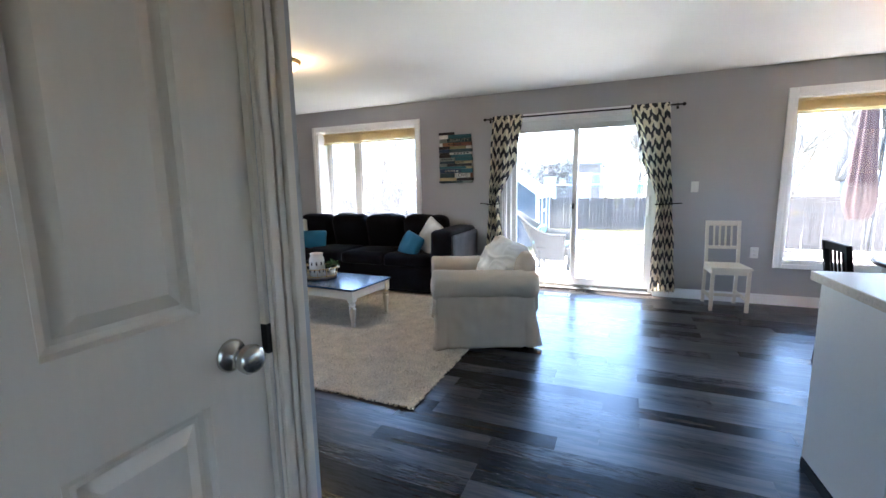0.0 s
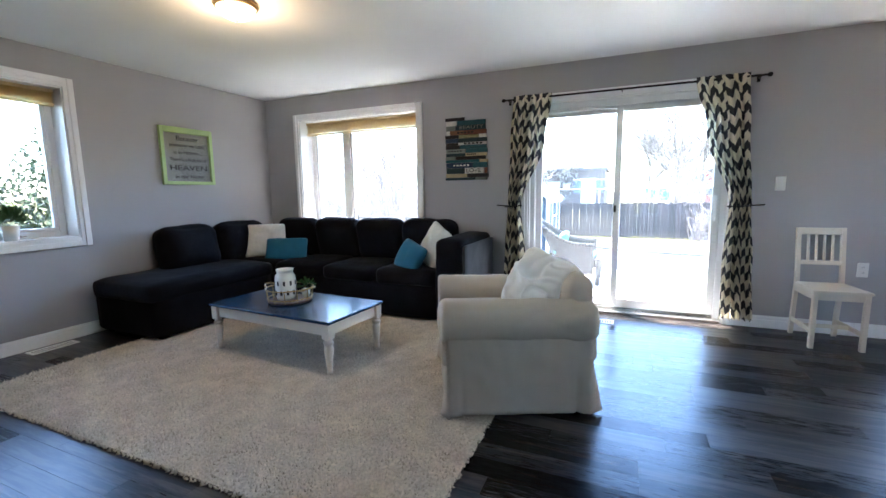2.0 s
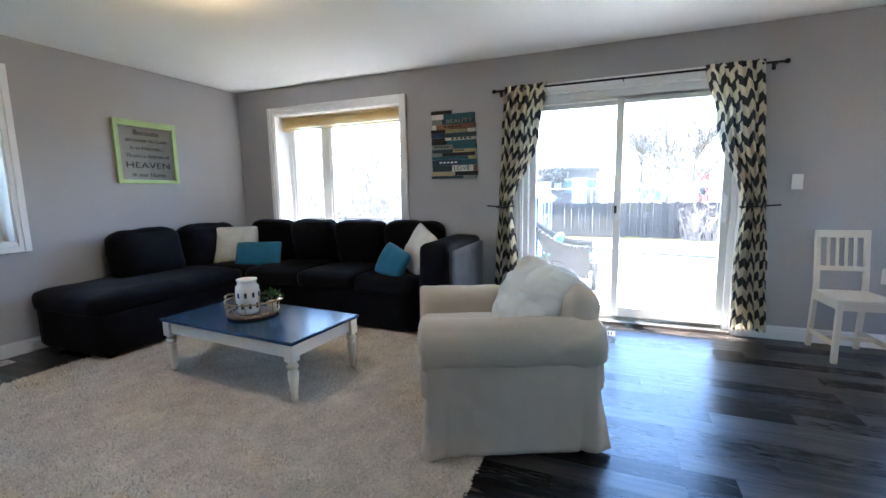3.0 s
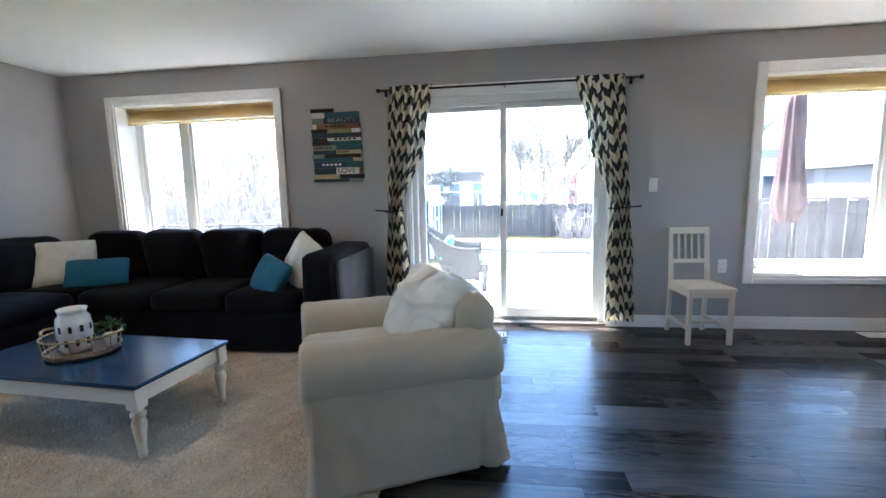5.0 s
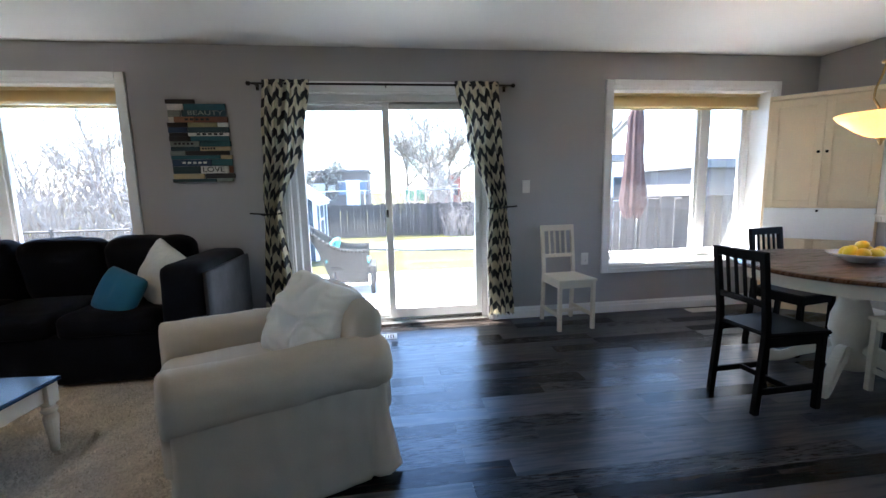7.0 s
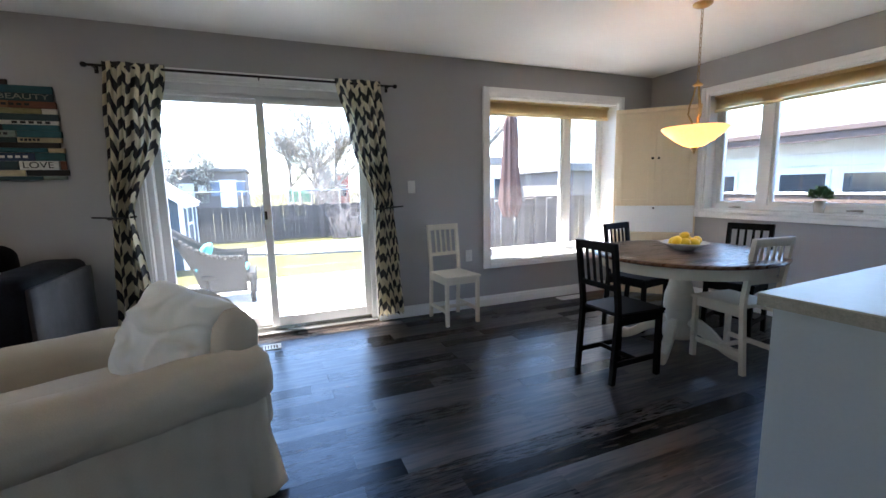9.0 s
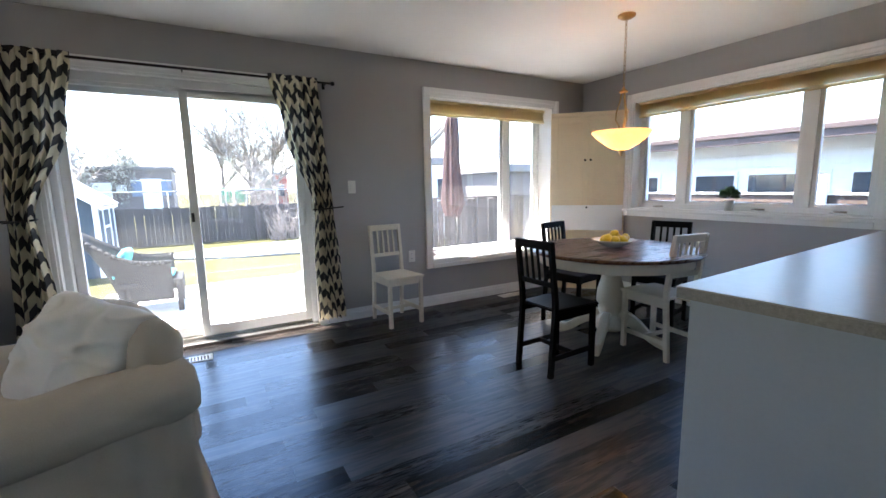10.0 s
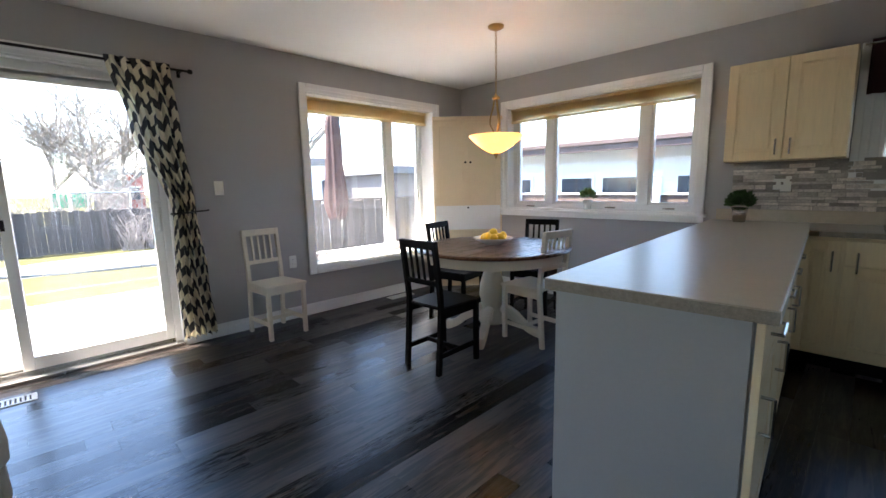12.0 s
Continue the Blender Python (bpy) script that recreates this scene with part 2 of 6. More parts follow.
LEMON = material("lemon_peel", (0.85, 0.60, 0.02), 0.4, vary=0.08, scale=20, fine=180, bump=0.4)
BURGUNDY = material("burgundy_valance_cloth", (0.035, 0.008, 0.012), 0.9, vary=0.2, scale=10, fine=260, bump=0.3)
PLATE = material("white_plastic_plate", (0.80, 0.79, 0.75), 0.35, vary=0.02, bump=0.02)
INK = material("black_paint_lettering", (0.012, 0.012, 0.014), 0.6, vary=0.1)
WHITEINK = material("white_paint_lettering", (0.75, 0.74, 0.70), 0.6, vary=0.1)
LIME = material("lime_green_paint", (0.42, 0.58, 0.25), 0.5, vary=0.12, scale=12, fine=80, bump=0.15)
SHADE = material("amber_alabaster_glass", (1.0, 0.74, 0.34), 0.35, vary=0.2, scale=7, bump=0.03, emit=0.09, translucent=0.3)
SHADEW = material("white_lamp_glass", (1.0, 0.83, 0.55), 0.35, vary=0.05, scale=7, bump=0.03, emit=0.25, translucent=0.3)
GARDENLEAF = material("garden_leaf", (0.022, 0.036, 0.013), 0.7, vary=0.35, scale=12, bump=0.1, spec=0.1)
SOIL = material("dark_soil", (0.03, 0.02, 0.015), 0.95, vary=0.3)

WICKER = material("grey_wicker", (0.027, 0.027, 0.028), 0.8, vary=0.3, scale=60, fine=200, bump=0.8, depth=0.006, spec=0.1)
DECK = material("weathered_deck_board", (0.66, 0.64, 0.60), 0.8, vary=0.15, scale=3, fine=60, bump=0.3, stretch=(1, 0.2, 1), random=0.15)
FENCE = material("weathered_fence_board", (0.062, 0.050, 0.044), 0.85, vary=0.2, scale=4, fine=50, bump=0.4, stretch=(1, 1, 0.15), random=0.25)
GRASS = material("spring_lawn", (0.064, 0.060, 0.026), 0.95, spec=0.02, vary=0.35, scale=1.2, fine=60, bump=0.8, depth=0.02)
TARP = material("pale_blue_tarp", (0.14, 0.155, 0.17), 0.9, spec=0.05, vary=0.1, scale=2, fine=40, bump=0.2)
SHED = material("slate_blue_shed_siding", (0.030, 0.048, 0.066), 0.7, vary=0.12, scale=6, fine=70, bump=0.2)
BARK = material("grey_bark", (0.19, 0.165, 0.145), 0.9, vary=0.3, scale=15, fine=60, bump=0.6, depth=0.01)
BRUSH = material("dry_brushwood", (0.25, 0.21, 0.185), 0.9, vary=0.3, scale=5, fine=40, bump=0.3)
CANVAS = material("maroon_canvas", (0.040, 0.015, 0.014), 0.85, vary=0.15, scale=8, fine=150, bump=0.3)
CEDAR = material("cedar_slat", (0.085, 0.055, 0.042), 0.8, vary=0.2, scale=4, fine=60, bump=0.3, stretch=(1, 0.2, 1), random=0.2)
SIDING = material("white_lap_siding", (0.72, 0.73, 0.74), 0.6, vary=0.05, scale=2, fine=60, bump=0.1)
FASCIA = material("brown_fascia", (0.05, 0.03, 0.026), 0.6, vary=0.15, scale=4, bump=0.1)
DARKGLASS = material("dark_window_pane", (0.03, 0.04, 0.05), 0.08, vary=0.2, scale=2, bump=0.0)
ROOFING = material("grey_shingle", (0.16, 0.15, 0.15), 0.9, vary=0.2, scale=8, fine=60, bump=0.5)
BRICKFAR = material("far_grey_cladding", (0.15, 0.125, 0.115), 0.8, vary=0.1, scale=1, fine=20, bump=0.2)
BLUEP = material("blue_panel", (0.15, 0.19, 0.27), 0.5, vary=0.1)
GREENP = material("green_play_panel", (0.02, 0.25, 0.12), 0.5, vary=0.1)
REDP = material("red_brick_far", (0.26, 0.07, 0.05), 0.8, vary=0.15)
TURQ = material("turquoise_cushion_cloth", (0.04, 0.36, 0.40), 0.8, vary=0.2, scale=9, bump=0.2)
EVERGREEN = material("conifer_needles", (0.30, 0.29, 0.25), 0.8, vary=0.4, scale=10, bump=0.3)


# ---- mesh helpers ----
def box(bm, x0, x1, y0, y1, z0, z1, bevel=0.0, m=None):
    mat = Matrix.Translation(((x0 + x1) / 2, (y0 + y1) / 2, (z0 + z1) / 2)) @ Matrix.Diagonal((abs(x1 - x0), abs(y1 - y0), abs(z1 - z0), 1))
    made = bmesh.ops.create_cube(bm, size=1, matrix=(m or Matrix()) @ mat)["verts"]
    if bevel:
        edges = list({e for v in made for e in v.link_edges})
        bmesh.ops.bevel(bm, geom=edges, offset=bevel, segments=2, profile=0.5, affect="EDGES", clamp_overlap=True)
    return bm


def beam(bm, a, b, ra, rb=None, seg=8):
    """A tapered round bar from a to b."""
    a, b = Vector(a), Vector(b)
    turn = (b - a).to_track_quat("Z", "Y").to_matrix().to_4x4()
    bmesh.ops.create_cone(bm, cap_ends=True, segments=seg, radius1=ra, radius2=ra if rb is None else rb, depth=(b - a).length,
                          matrix=Matrix.Translation((a + b) / 2) @ turn)
    return bm


def lathe(bm, profile, seg=24, at=(0, 0, 0)):
    """Turns rows of (radius, height) round a standing axis."""
    rings = []
    for r, z in profile:
        rings.append([bm.verts.new((at[0] + r * math.cos(2 * math.pi * i / seg), at[1] + r * math.sin(2 * math.pi * i / seg), at[2] + z)) for i in range(seg)])
    for lo, hi in zip(rings, rings[1:]):
        for i in range(seg):
            bm.faces.new((lo[i], lo[(i + 1) % seg], hi[(i + 1) % seg], hi[i]))
    if profile[0][0] > 0.001:
        bm.faces.new(rings[0][::-1])
    if profile[-1][0] > 0.001:
        bm.faces.new(rings[-1])
    return bm


def soft_box(bm, size, r, m=None, n=8, bulge=(0, 0, 0), wrinkle=0.0, seed=0, flare=0.0):
    """A padded block: rounded edges, faces that swell, light creases; flare widens it towards the floor."""
    hx, hy, hz = size[0] / 2, size[1] / 2, size[2] / 2
    tmp = bmesh.new()
    bmesh.ops.create_cube(tmp, size=2)
    bmesh.ops.subdivide_edges(tmp, edges=tmp.edges[:], cuts=n, use_grid_fill=True)
    for v in tmp.verts:
        u = v.co.copy()
        # crowd the grid towards the edges
        w = Vector([math.copysign(abs(c) ** 0.75, c) for c in u])
        p = Vector((w.x * hx, w.y * hy, w.z * hz))
        core = Vector((max(-hx + r, min(hx - r, p.x)), max(-hy + r, min(hy - r, p.y)), max(-hz + r, min(hz - r, p.z))))
        d = p - core
        if d.length > 1e-6:
            p = core + d.normalized() * r
        fx, fy, fz = 1 - w.x ** 2, 1 - w.y ** 2, 1 - w.z ** 2
        p.x += math.copysign(bulge[0] * fy * fz * abs(w.x) ** 2, w.x)
        p.y += math.copysign(bulge[1] * fx * fz * abs(w.y) ** 2, w.y)
        p.z += math.copysign(bulge[2] * fx * fy * abs(w.z) ** 2, w.z)
        if flare:
            k = (1 - w.z) / 2
            p.x *= 1 + flare * k / hx
            p.y *= 1 + flare * k / hy
        if wrinkle:
            p += Vector(noise.noise_vector(p * 7 + Vector((seed, seed * 2, 0)))) * wrinkle
            p += Vector(noise.noise_vector(p * 19 + Vector((seed, 0, seed)))) * wrinkle * 0.35
        v.co = (m or Matrix()) @ p
    put(bm, tmp)
    return bm


def pillow(bm, w, h, t, m=None, n=20, seed=0, wrinkle=0.008):
    """A stuffed square: thick in the middle, thin at a pinched rim, standing in the xz plane."""
    rows = {}
    if wrinkle > 0.02:
        n = 48
    for side in (-1, 1):
        for i in range(n + 1):
            for j in range(n + 1):
                u, v = 2 * i / n - 1, 2 * j / n - 1
                edge = abs(u) > 0.999 or abs(v) > 0.999
                if edge and (0, i, j) in rows:
                    rows[side, i, j] = rows[0, i, j]
                    continue
                k = (max(0, 1 - u * u) * max(0, 1 - v * v)) ** 0.42
                pull = 1 - 0.07 * (1 - abs(u) ** 2) * abs(v) ** 3 - 0.07 * (1 - abs(v) ** 2) * abs(u) ** 3
                pull *= 1 - 0.10 * (u * v) ** 4
                p = Vector((u * w / 2 * pull, side * t / 2 * k, v * h / 2 * pull))
                p += Vector(noise.noise_vector(p * 9 + Vector((seed, side, seed)))) * wrinkle * (0.3 + k)
                p += Vector(noise.noise_vector(Vector((p.x * 22, p.z * 8 + p.x * 9, seed)))) * wrinkle * 0.6 * k
                if wrinkle > 0.02:
                    fold = 1 - abs(noise.noise(Vector((p.x * 5 + p.z * 3, p.z * 9 - p.x * 4, seed + side)))) * 2.2
                    p.y += side * 0.030 * k * max(0.0, fold) ** 4
                vert = bm.verts.new((m or Matrix()) @ p)
                rows[side, i, j] = vert
                if edge:
                    rows[0, i, j] = vert
        for i in range(n):
            for j in range(n):
                q = [rows[side, i, j], rows[side, i + 1, j], rows[side, i + 1, j + 1], rows[side, i, j + 1]]
                bm.faces.new(q if side < 0 else q[::-1])
    return bm


def put(bm, other):
    """Adds the other bmesh's faces to bm."""
    me = bpy.data.meshes.new("scrap")
    other.to_mesh(me)
    other.free()
    bm.from_mesh(me)
    bpy.data.meshes.remove(me)


def part(name, bm, mat, parent=None, label="", smooth=False, m=None):
    """Links a bmesh as one mesh object under a thing or a part."""
    me = bpy.data.meshes.new(name)
    bmesh.ops.recalc_face_normals(bm, faces=bm.faces[:])
    bm.to_mesh(me)
    bm.free()
    if mat:
        me.materials.append(mat)
    if smooth:
        me.shade_smooth()
    ob = new(name, me)
    if parent:
        ob.parent = parent
    if m is not None:
        ob.matrix_basis = m
    if label:
        ob["label"] = label
    return ob


def piece(name, me, parent, m):
    ob = new(name, me)
    ob.parent = parent
    ob.matrix_basis = m
    return ob


def thing(name, m, label, category, group="", kind=""):
    ob = new(name)
    ob.matrix_basis = m
    ob.empty_display_size = 0.1
    return tagged(ob, label, category, group, kind)


def structure(name, bm, mat, label, category, smooth=False):
    return tagged(part(name, bm, mat, smooth=smooth), label, category, kind="structure")


def B():
    return bmesh.new()


def lettering(text, size, mat, parent, m, width=None, extrude=0.001):
    curve = bpy.data.curves.new("lettering", "FONT")
    curve.body, curve.size, curve.extrude, curve.align_x, curve.align_y = text, size, extrude, "CENTER", "CENTER"
    tmp = bpy.data.objects.new("scrap", curve)
    me = bpy.data.meshes.new_from_object(tmp)
    bpy.data.objects.remove(tmp)
    if width:
        xs = [v.co.x for v in me.vertices]
        k = width / max(0.001, max(xs) - min(xs))
        for v in me.vertices:
            v.co.x *= k
    me.materials.clear()
    me.materials.append(mat)
    ob = new("lettering", me)
    ob.parent, ob.matrix_basis = parent, m
    return ob


# ---- the room's shell ----
XW, XE, YN, H = -4.36, 4.20, 4.70, 2.44      # west, east and north faces, height
T = 0.30                                      # thickness of the outer walls
YS, XK = -2.60, 4.20
LW = (-3.81, -2.14, 0.45, 2.14)               # window openings in the north wall: x0, x1, z0, z1
SD = (-0.88, 0.88, 0.0, 2.085)
RW = (2.055, 3.70, 0.475, 2.125)
WW = (1.02, 2.47, 0.88, 2.15)                 # west wall: y0, y1, z0, z1
EW = (1.97, 3.98, 0.95, 2.11)                 # east wall
KW = (-0.25, 0.95, 1.22, 2.05)


def pierced(bm, along, lo, hi, face0, face1, holes, z0=0.0, z1=H):
    """A wall along x or y from lo to hi, with holes (a0, a1, z0, z1) through it."""
    def slab(a0, a1, b0, b1):
        if a1 - a0 > 1e-4 and b1 - b0 > 1e-4:
            if along == "x":
                box(bm, a0, a1, face0, face1, b0, b1)
            else:
                box(bm, face0, face1, a0, a1, b0, b1)
    a = lo
    for h0, h1, b0, b1 in sorted(holes):
        slab(a, h0, z0, z1)
        slab(h0, h1, z0, b0)
        slab(h0, h1, b1, z1)
        a = h1
    slab(a, hi, z0, z1)
    return bm


structure("wall_north", pierced(B(), "x", XW - T, XE + T, YN, YN + T, [LW, SD, RW]), WALL, "grey painted wall with a sliding door and two windows", "wall")
structure("wall_west", pierced(B(), "y", YS - T, YN, XW - T, XW, [WW]), WALL, "grey painted wall with one window", "wall")
structure("wall_east", pierced(B(), "y", YS - T, YN, XE, XE + T, [EW, KW]), WALL, "grey painted wall with a wide window", "wall")
SW = (0.15, 0.90, 0.5, 2.1)
structure("wall_south", pierced(B(), "x", XW, XE, YS - T, YS, [SW]), WALL, "grey painted wall with a wide front window", "wall")

# the closet block beside the hall: a door in its east face, a slanting end
HX = -0.16
block = B()
DY0, DY1, DH = -0.700, -0.006, 2.03
outline = [(HX, DY1 + 0.012), (HX, 0.13), (-0.69, 0.465), (-0.77, 0.40), (-0.90, 0.24), (-0.90, DY1 + 0.012)]
lower = [block.verts.new((x, y, 0)) for x, y in outline]
upper = [block.verts.new((x, y, H)) for x, y in outline]
block.faces.new(lower[::-1])
block.faces.new(upper)
for i in range(len(outline)):
    j = (i + 1) % len(outline)
    block.faces.new((lower[i], lower[j], upper[j], upper[i]))
box(block, HX - 0.12, HX, YS, DY0 - 0.012, 0, H)
box(block, HX - 0.12, HX, DY0 - 0.012, DY1 + 0.012, DH + 0.012, H)
box(block, XW, -0.90, 0.12, 0.24, 0, H)
box(block, -0.90, -0.80, YS, DY1 + 0.012, 0, H)
structure("wall_hall", block, WALL, "grey painted hall wall ending in a slanted corner", "wall")
structure("ceiling", box(B(), XW - T, XE + T, YS - T, YN + T, H, H + 0.12), CEIL, "flat white painted ceiling with a faint texture", "ceiling")

# unseen roof edge added outside, sized to trim the sun patches indoors
roof = B()
box(roof, XW - T - 0.6, XE + T + 0.5, YN + T, YN + T + 0.38, H + 0.10, H + 0.22)
box(roof, XW - T - 0.6, XW - T, YS, YN + T, H + 0.10, H + 0.22)
box(roof, XE + T, XE + T + 0.5, YS, YN + T, H + 0.10, H + 0.22)
structure("roof_eave", roof, TRIM, "unseen white roof overhang added outside to hold back the sun", "roof")


def casing(name, along, wall, inward, a0, a1, z0, z1, label, w=0.075, floor=False):
    """Stepped trim round an opening: flat board plus an outer bead, mitred by butting."""
    t = thing(name, Matrix(), label, "trim", kind="structure")
    runs = [("side", a0 - w, a0, z0 - (0 if floor else w), z1 + w), ("side", a1, a1 + w, z0 - (0 if floor else w), z1 + w), ("head", a0, a1, z1, z1 + w)]
    if not floor:
        runs.append(("sill", a0, a1, z0 - w, z0))
    for i, (kind, p0, p1, q0, q1) in enumerate(runs):
        bm = B()
        for inset, d in ((0.0, 0.016), (0.022, 0.022)):
            b0, b1, c0, c1 = p0, p1, q0, q1
            if inset:
                if i == 0:
                    b1 -= 0.03
                elif i == 1:
                    b0 += 0.03
                elif kind == "head":
                    c0 += 0.03
                else:
                    c1 -= 0.03
            lo, hi = sorted((wall, wall + inward * (d if not inset else d + 0.004)))
            if along == "x":
                box(bm, b0, b1, lo, hi, c0, c1, 0.004)
            else:
                box(bm, lo, hi, b0, b1, c0, c1, 0.004)
        part("casing_" + kind, bm, TRIM, t)
    return t


casing("trim_window_1", "x", YN, -1, *LW, "white moulded casing round the living room window")
casing("trim_window_2", "x", YN, -1, *RW, "white moulded casing round the dining window")
casing("trim_door_1", "x", YN, -1, *SD, "white moulded casing round the sliding door", floor=True)
casing("trim_window_3", "y", XW, 1, *WW, "white moulded casing round the side window")
casing("trim_window_4", "y", XE, -1, *EW, "white moulded casing round the wide dining window")
nose = B()
box(nose, XE - 0.050, XE + 0.13, EW[0] - 0.10, EW[1] + 0.10, EW[2] - 0.024, EW[2] - 0.001, 0.006)
structure("window_sill", nose, TRIM, "white painted sill board under the wide window", "trim")
casing("trim_window_5", "y", XE, -1, *KW, "white moulded casing round the kitchen window")


def reveal(name, along, f0, f1, a0, a1, z0, z1, floor=False):
    """White boards that line an opening through the wall."""
    bm, k = B(), 0.012
    rows = [(a0, a0 + k, z0, z1), (a1 - k, a1, z0, z1), (a0 + k, a1 - k, z1 - k, z1)]
    if not floor:
        rows.append((a0 + k, a1 - k, z0, z0 + k))
    for p0, p1, q0, q1 in rows:
        if along == "x":
            box(bm, p0, p1, f0, f1, q0, q1)
        else:
            box(bm, f0, f1, p0, p1, q0, q1)
    return structure(name, bm, TRIM, "white painted lining of an opening", "trim")


def window(name, along, face, sign, a0, a1, z0, z1, splits, label, latch=()):
    """Vinyl window at depth face, divided at the given places; sign points outdoors."""
    t = thing(name, Matrix(), label, "window", kind="structure")
    f = 0.05
    def slab(bm, p0, p1, q0, q1, d0, d1, bev=0.004):
        lo, hi = sorted((face + sign * d0, face + sign * d1))
        if along == "x":
            box(bm, p0, p1, lo, hi, q0, q1, bev)
        else:
            box(bm, lo, hi, p0, p1, q0, q1, bev)
    bm = B()
    slab(bm, a0, a0 + f, z0, z1, 0, 0.07)
    slab(bm, a1 - f, a1, z0, z1, 0, 0.07)
    slab(bm, a0 + f, a1 - f, z0, z0 + f, 0, 0.07)
    slab(bm, a0 + f, a1 - f, z1 - f, z1, 0, 0.07)
    for s in splits:
        slab(bm, s - 0.045, s + 0.045, z0 + f, z1 - f, -0.003, 0.07)
    part("window_frame", bm, VINYL, t)
    edges = [a0 + f] + [e for s in splits for e in (s - 0.045, s + 0.045)] + [a1 - f]
    for p0, p1 in zip(edges[::2], edges[1::2]):
        sash = B()
        g = 0.028
        slab(sash, p0, p0 + g, z0 + f, z1 - f, 0.012, 0.055)
        slab(sash, p1 - g, p1, z0 + f, z1 - f, 0.012, 0.055)
        slab(sash, p0 + g, p1 - g, z0 + f, z0 + f + g, 0.012, 0.055)
        slab(sash, p0 + g, p1 - g, z1 - f - g, z1 - f, 0.012, 0.055)
        so = part("sash", sash, VINYL, t)
        pane = B()
        slab(pane, p0 + g, p1 - g, z0 + f + g, z1 - f - g, 0.03, 0.034, 0)
        po = part("pane", pane, GLASS, so)
        po.visible_shadow = False
    for c in latch:
        h = B()
        slab(h, c - 0.04, c + 0.04, z0 + 0.012, z0 + 0.03, -0.02, 0.0, 0.006)
        slab(h, c - 0.005, c + 0.06, z0 + 0.016, z0 + 0.026, -0.035, -0.02, 0.003)
        part("crank_handle", h, STEEL, t, "small grey crank handle")
    return t


GN = YN + 0.215
window("window_1", "x", GN, 1, LW[0] + 0.012, LW[1] - 0.012, LW[2] + 0.012, LW[3] - 0.012, [-3.245], "white vinyl window with a narrow and a wide pane")
window("window_2", "x", GN, 1, RW[0] + 0.012, RW[1] - 0.012, RW[2] + 0.012, RW[3] - 0.012, [3.175], "white vinyl window with a wide and a narrow pane")
window("window_3", "y", XW - 0.17, -1, WW[0] + 0.012, WW[1] - 0.012, WW[2] + 0.012, WW[3] - 0.012, [1.75], "white vinyl side window with two panes", [2.1])
window("window_4", "y", XE + 0.12, 1, EW[0] + 0.012, EW[1] - 0.012, EW[2] + 0.012, EW[3] - 0.012, [2.45, 3.47], "white vinyl window with three panes", [2.2, 2.75, 3.7])
window("window_5", "y", XE + 0.02, 1, KW[0] + 0.012, KW[1] - 0.012, KW[2] + 0.012, KW[3] - 0.012, [0.34], "white vinyl kitchen window with two panes")
window("window_6", "x", YS - 0.12, -1, SW[0] + 0.012, SW[1] - 0.012, SW[2] + 0.012, SW[3] - 0.012, [0.52], "white vinyl front window with two panes")
reveal("lining_window_6", "x", YS - T, YS, *SW)
reveal("lining_window_1", "x", YN, YN + T, *LW)
reveal("lining_window_2", "x", YN, YN + T, *RW)
reveal("lining_door_1", "x", YN, YN + T, *SD, floor=True)
reveal("lining_window_3", "y", XW - T, XW, *WW)
reveal("lining_window_4", "y", XE, XE + T, *EW)
reveal("lining_window_5", "y", XE, XE + T, *KW)

# sliding door
sd = thing("sliding_door", Matrix(), "white vinyl sliding patio door, closed, with two large panes", "door", kind="structure")
x0, x1, zt = SD[0] + 0.012, SD[1] - 0.012, SD[3] - 0.012
fr = B()
box(fr, x0, x0 + 0.045, YN + 0.06, YN + 0.19, 0.0, zt, 0.004)
box(fr, x1 - 0.045, x1, YN + 0.06, YN + 0.19, 0.0, zt, 0.004)
box(fr, x0 + 0.045, x1 - 0.045, YN + 0.06, YN + 0.19, zt - 0.06, zt, 0.004)
box(fr, x0 + 0.045, x1 - 0.045, YN + 0.075, YN + 0.125, zt - 0.085, zt - 0.06, 0.003)
part("door_frame", fr, VINYL, sd)
th = B()
box(th, x0, x1, YN - 0.02, YN + 0.19, 0.004, 0.03, 0.004)
box(th, x0 + 0.045, x1 - 0.045, YN + 0.085, YN + 0.10, 0.03, 0.055, 0.002)
box(th, x0 + 0.045, x1 - 0.045, YN + 0.14, YN + 0.155, 0.03, 0.055, 0.002)
part("threshold", th, STEEL, sd, "worn aluminium threshold with two tracks")
for p0, p1, yy in ((x0 + 0.045, 0.0, YN + 0.135), (-0.062, x1 - 0.045, YN + 0.075)):
    st = B()
    s = 0.06
    box(st, p0, p0 + s, yy, yy + 0.042, 0.055, zt - 0.062, 0.005)
    box(st, p1 - s, p1, yy, yy + 0.042, 0.055, zt - 0.062, 0.005)
    box(st, p0 + s, p1 - s, yy, yy + 0.042, 0.055, 0.055 + 0.085, 0.005)
    box(st, p0 + s, p1 - s, yy, yy + 0.042, zt - 0.062 - s, zt - 0.062, 0.005)
    leaf = part("door_leaf", st, VINYL, sd)
    pn = B()
    box(pn, p0 + s, p1 - s, yy + 0.019, yy + 0.023, 0.14, zt - 0.062 - s)
    pane = part("pane", pn, GLASS, leaf)
    pane.visible_shadow = False
hd = B()
box(hd, 0.775, 0.81, YN + 0.05, YN + 0.075, 0.92, 1.16, 0.008)
box(hd, 0.783, 0.803, YN + 0.02, YN + 0.05, 0.94, 0.965, 0.004)
box(hd, 0.783, 0.803, YN + 0.02, YN + 0.05, 1.115, 1.14, 0.004)
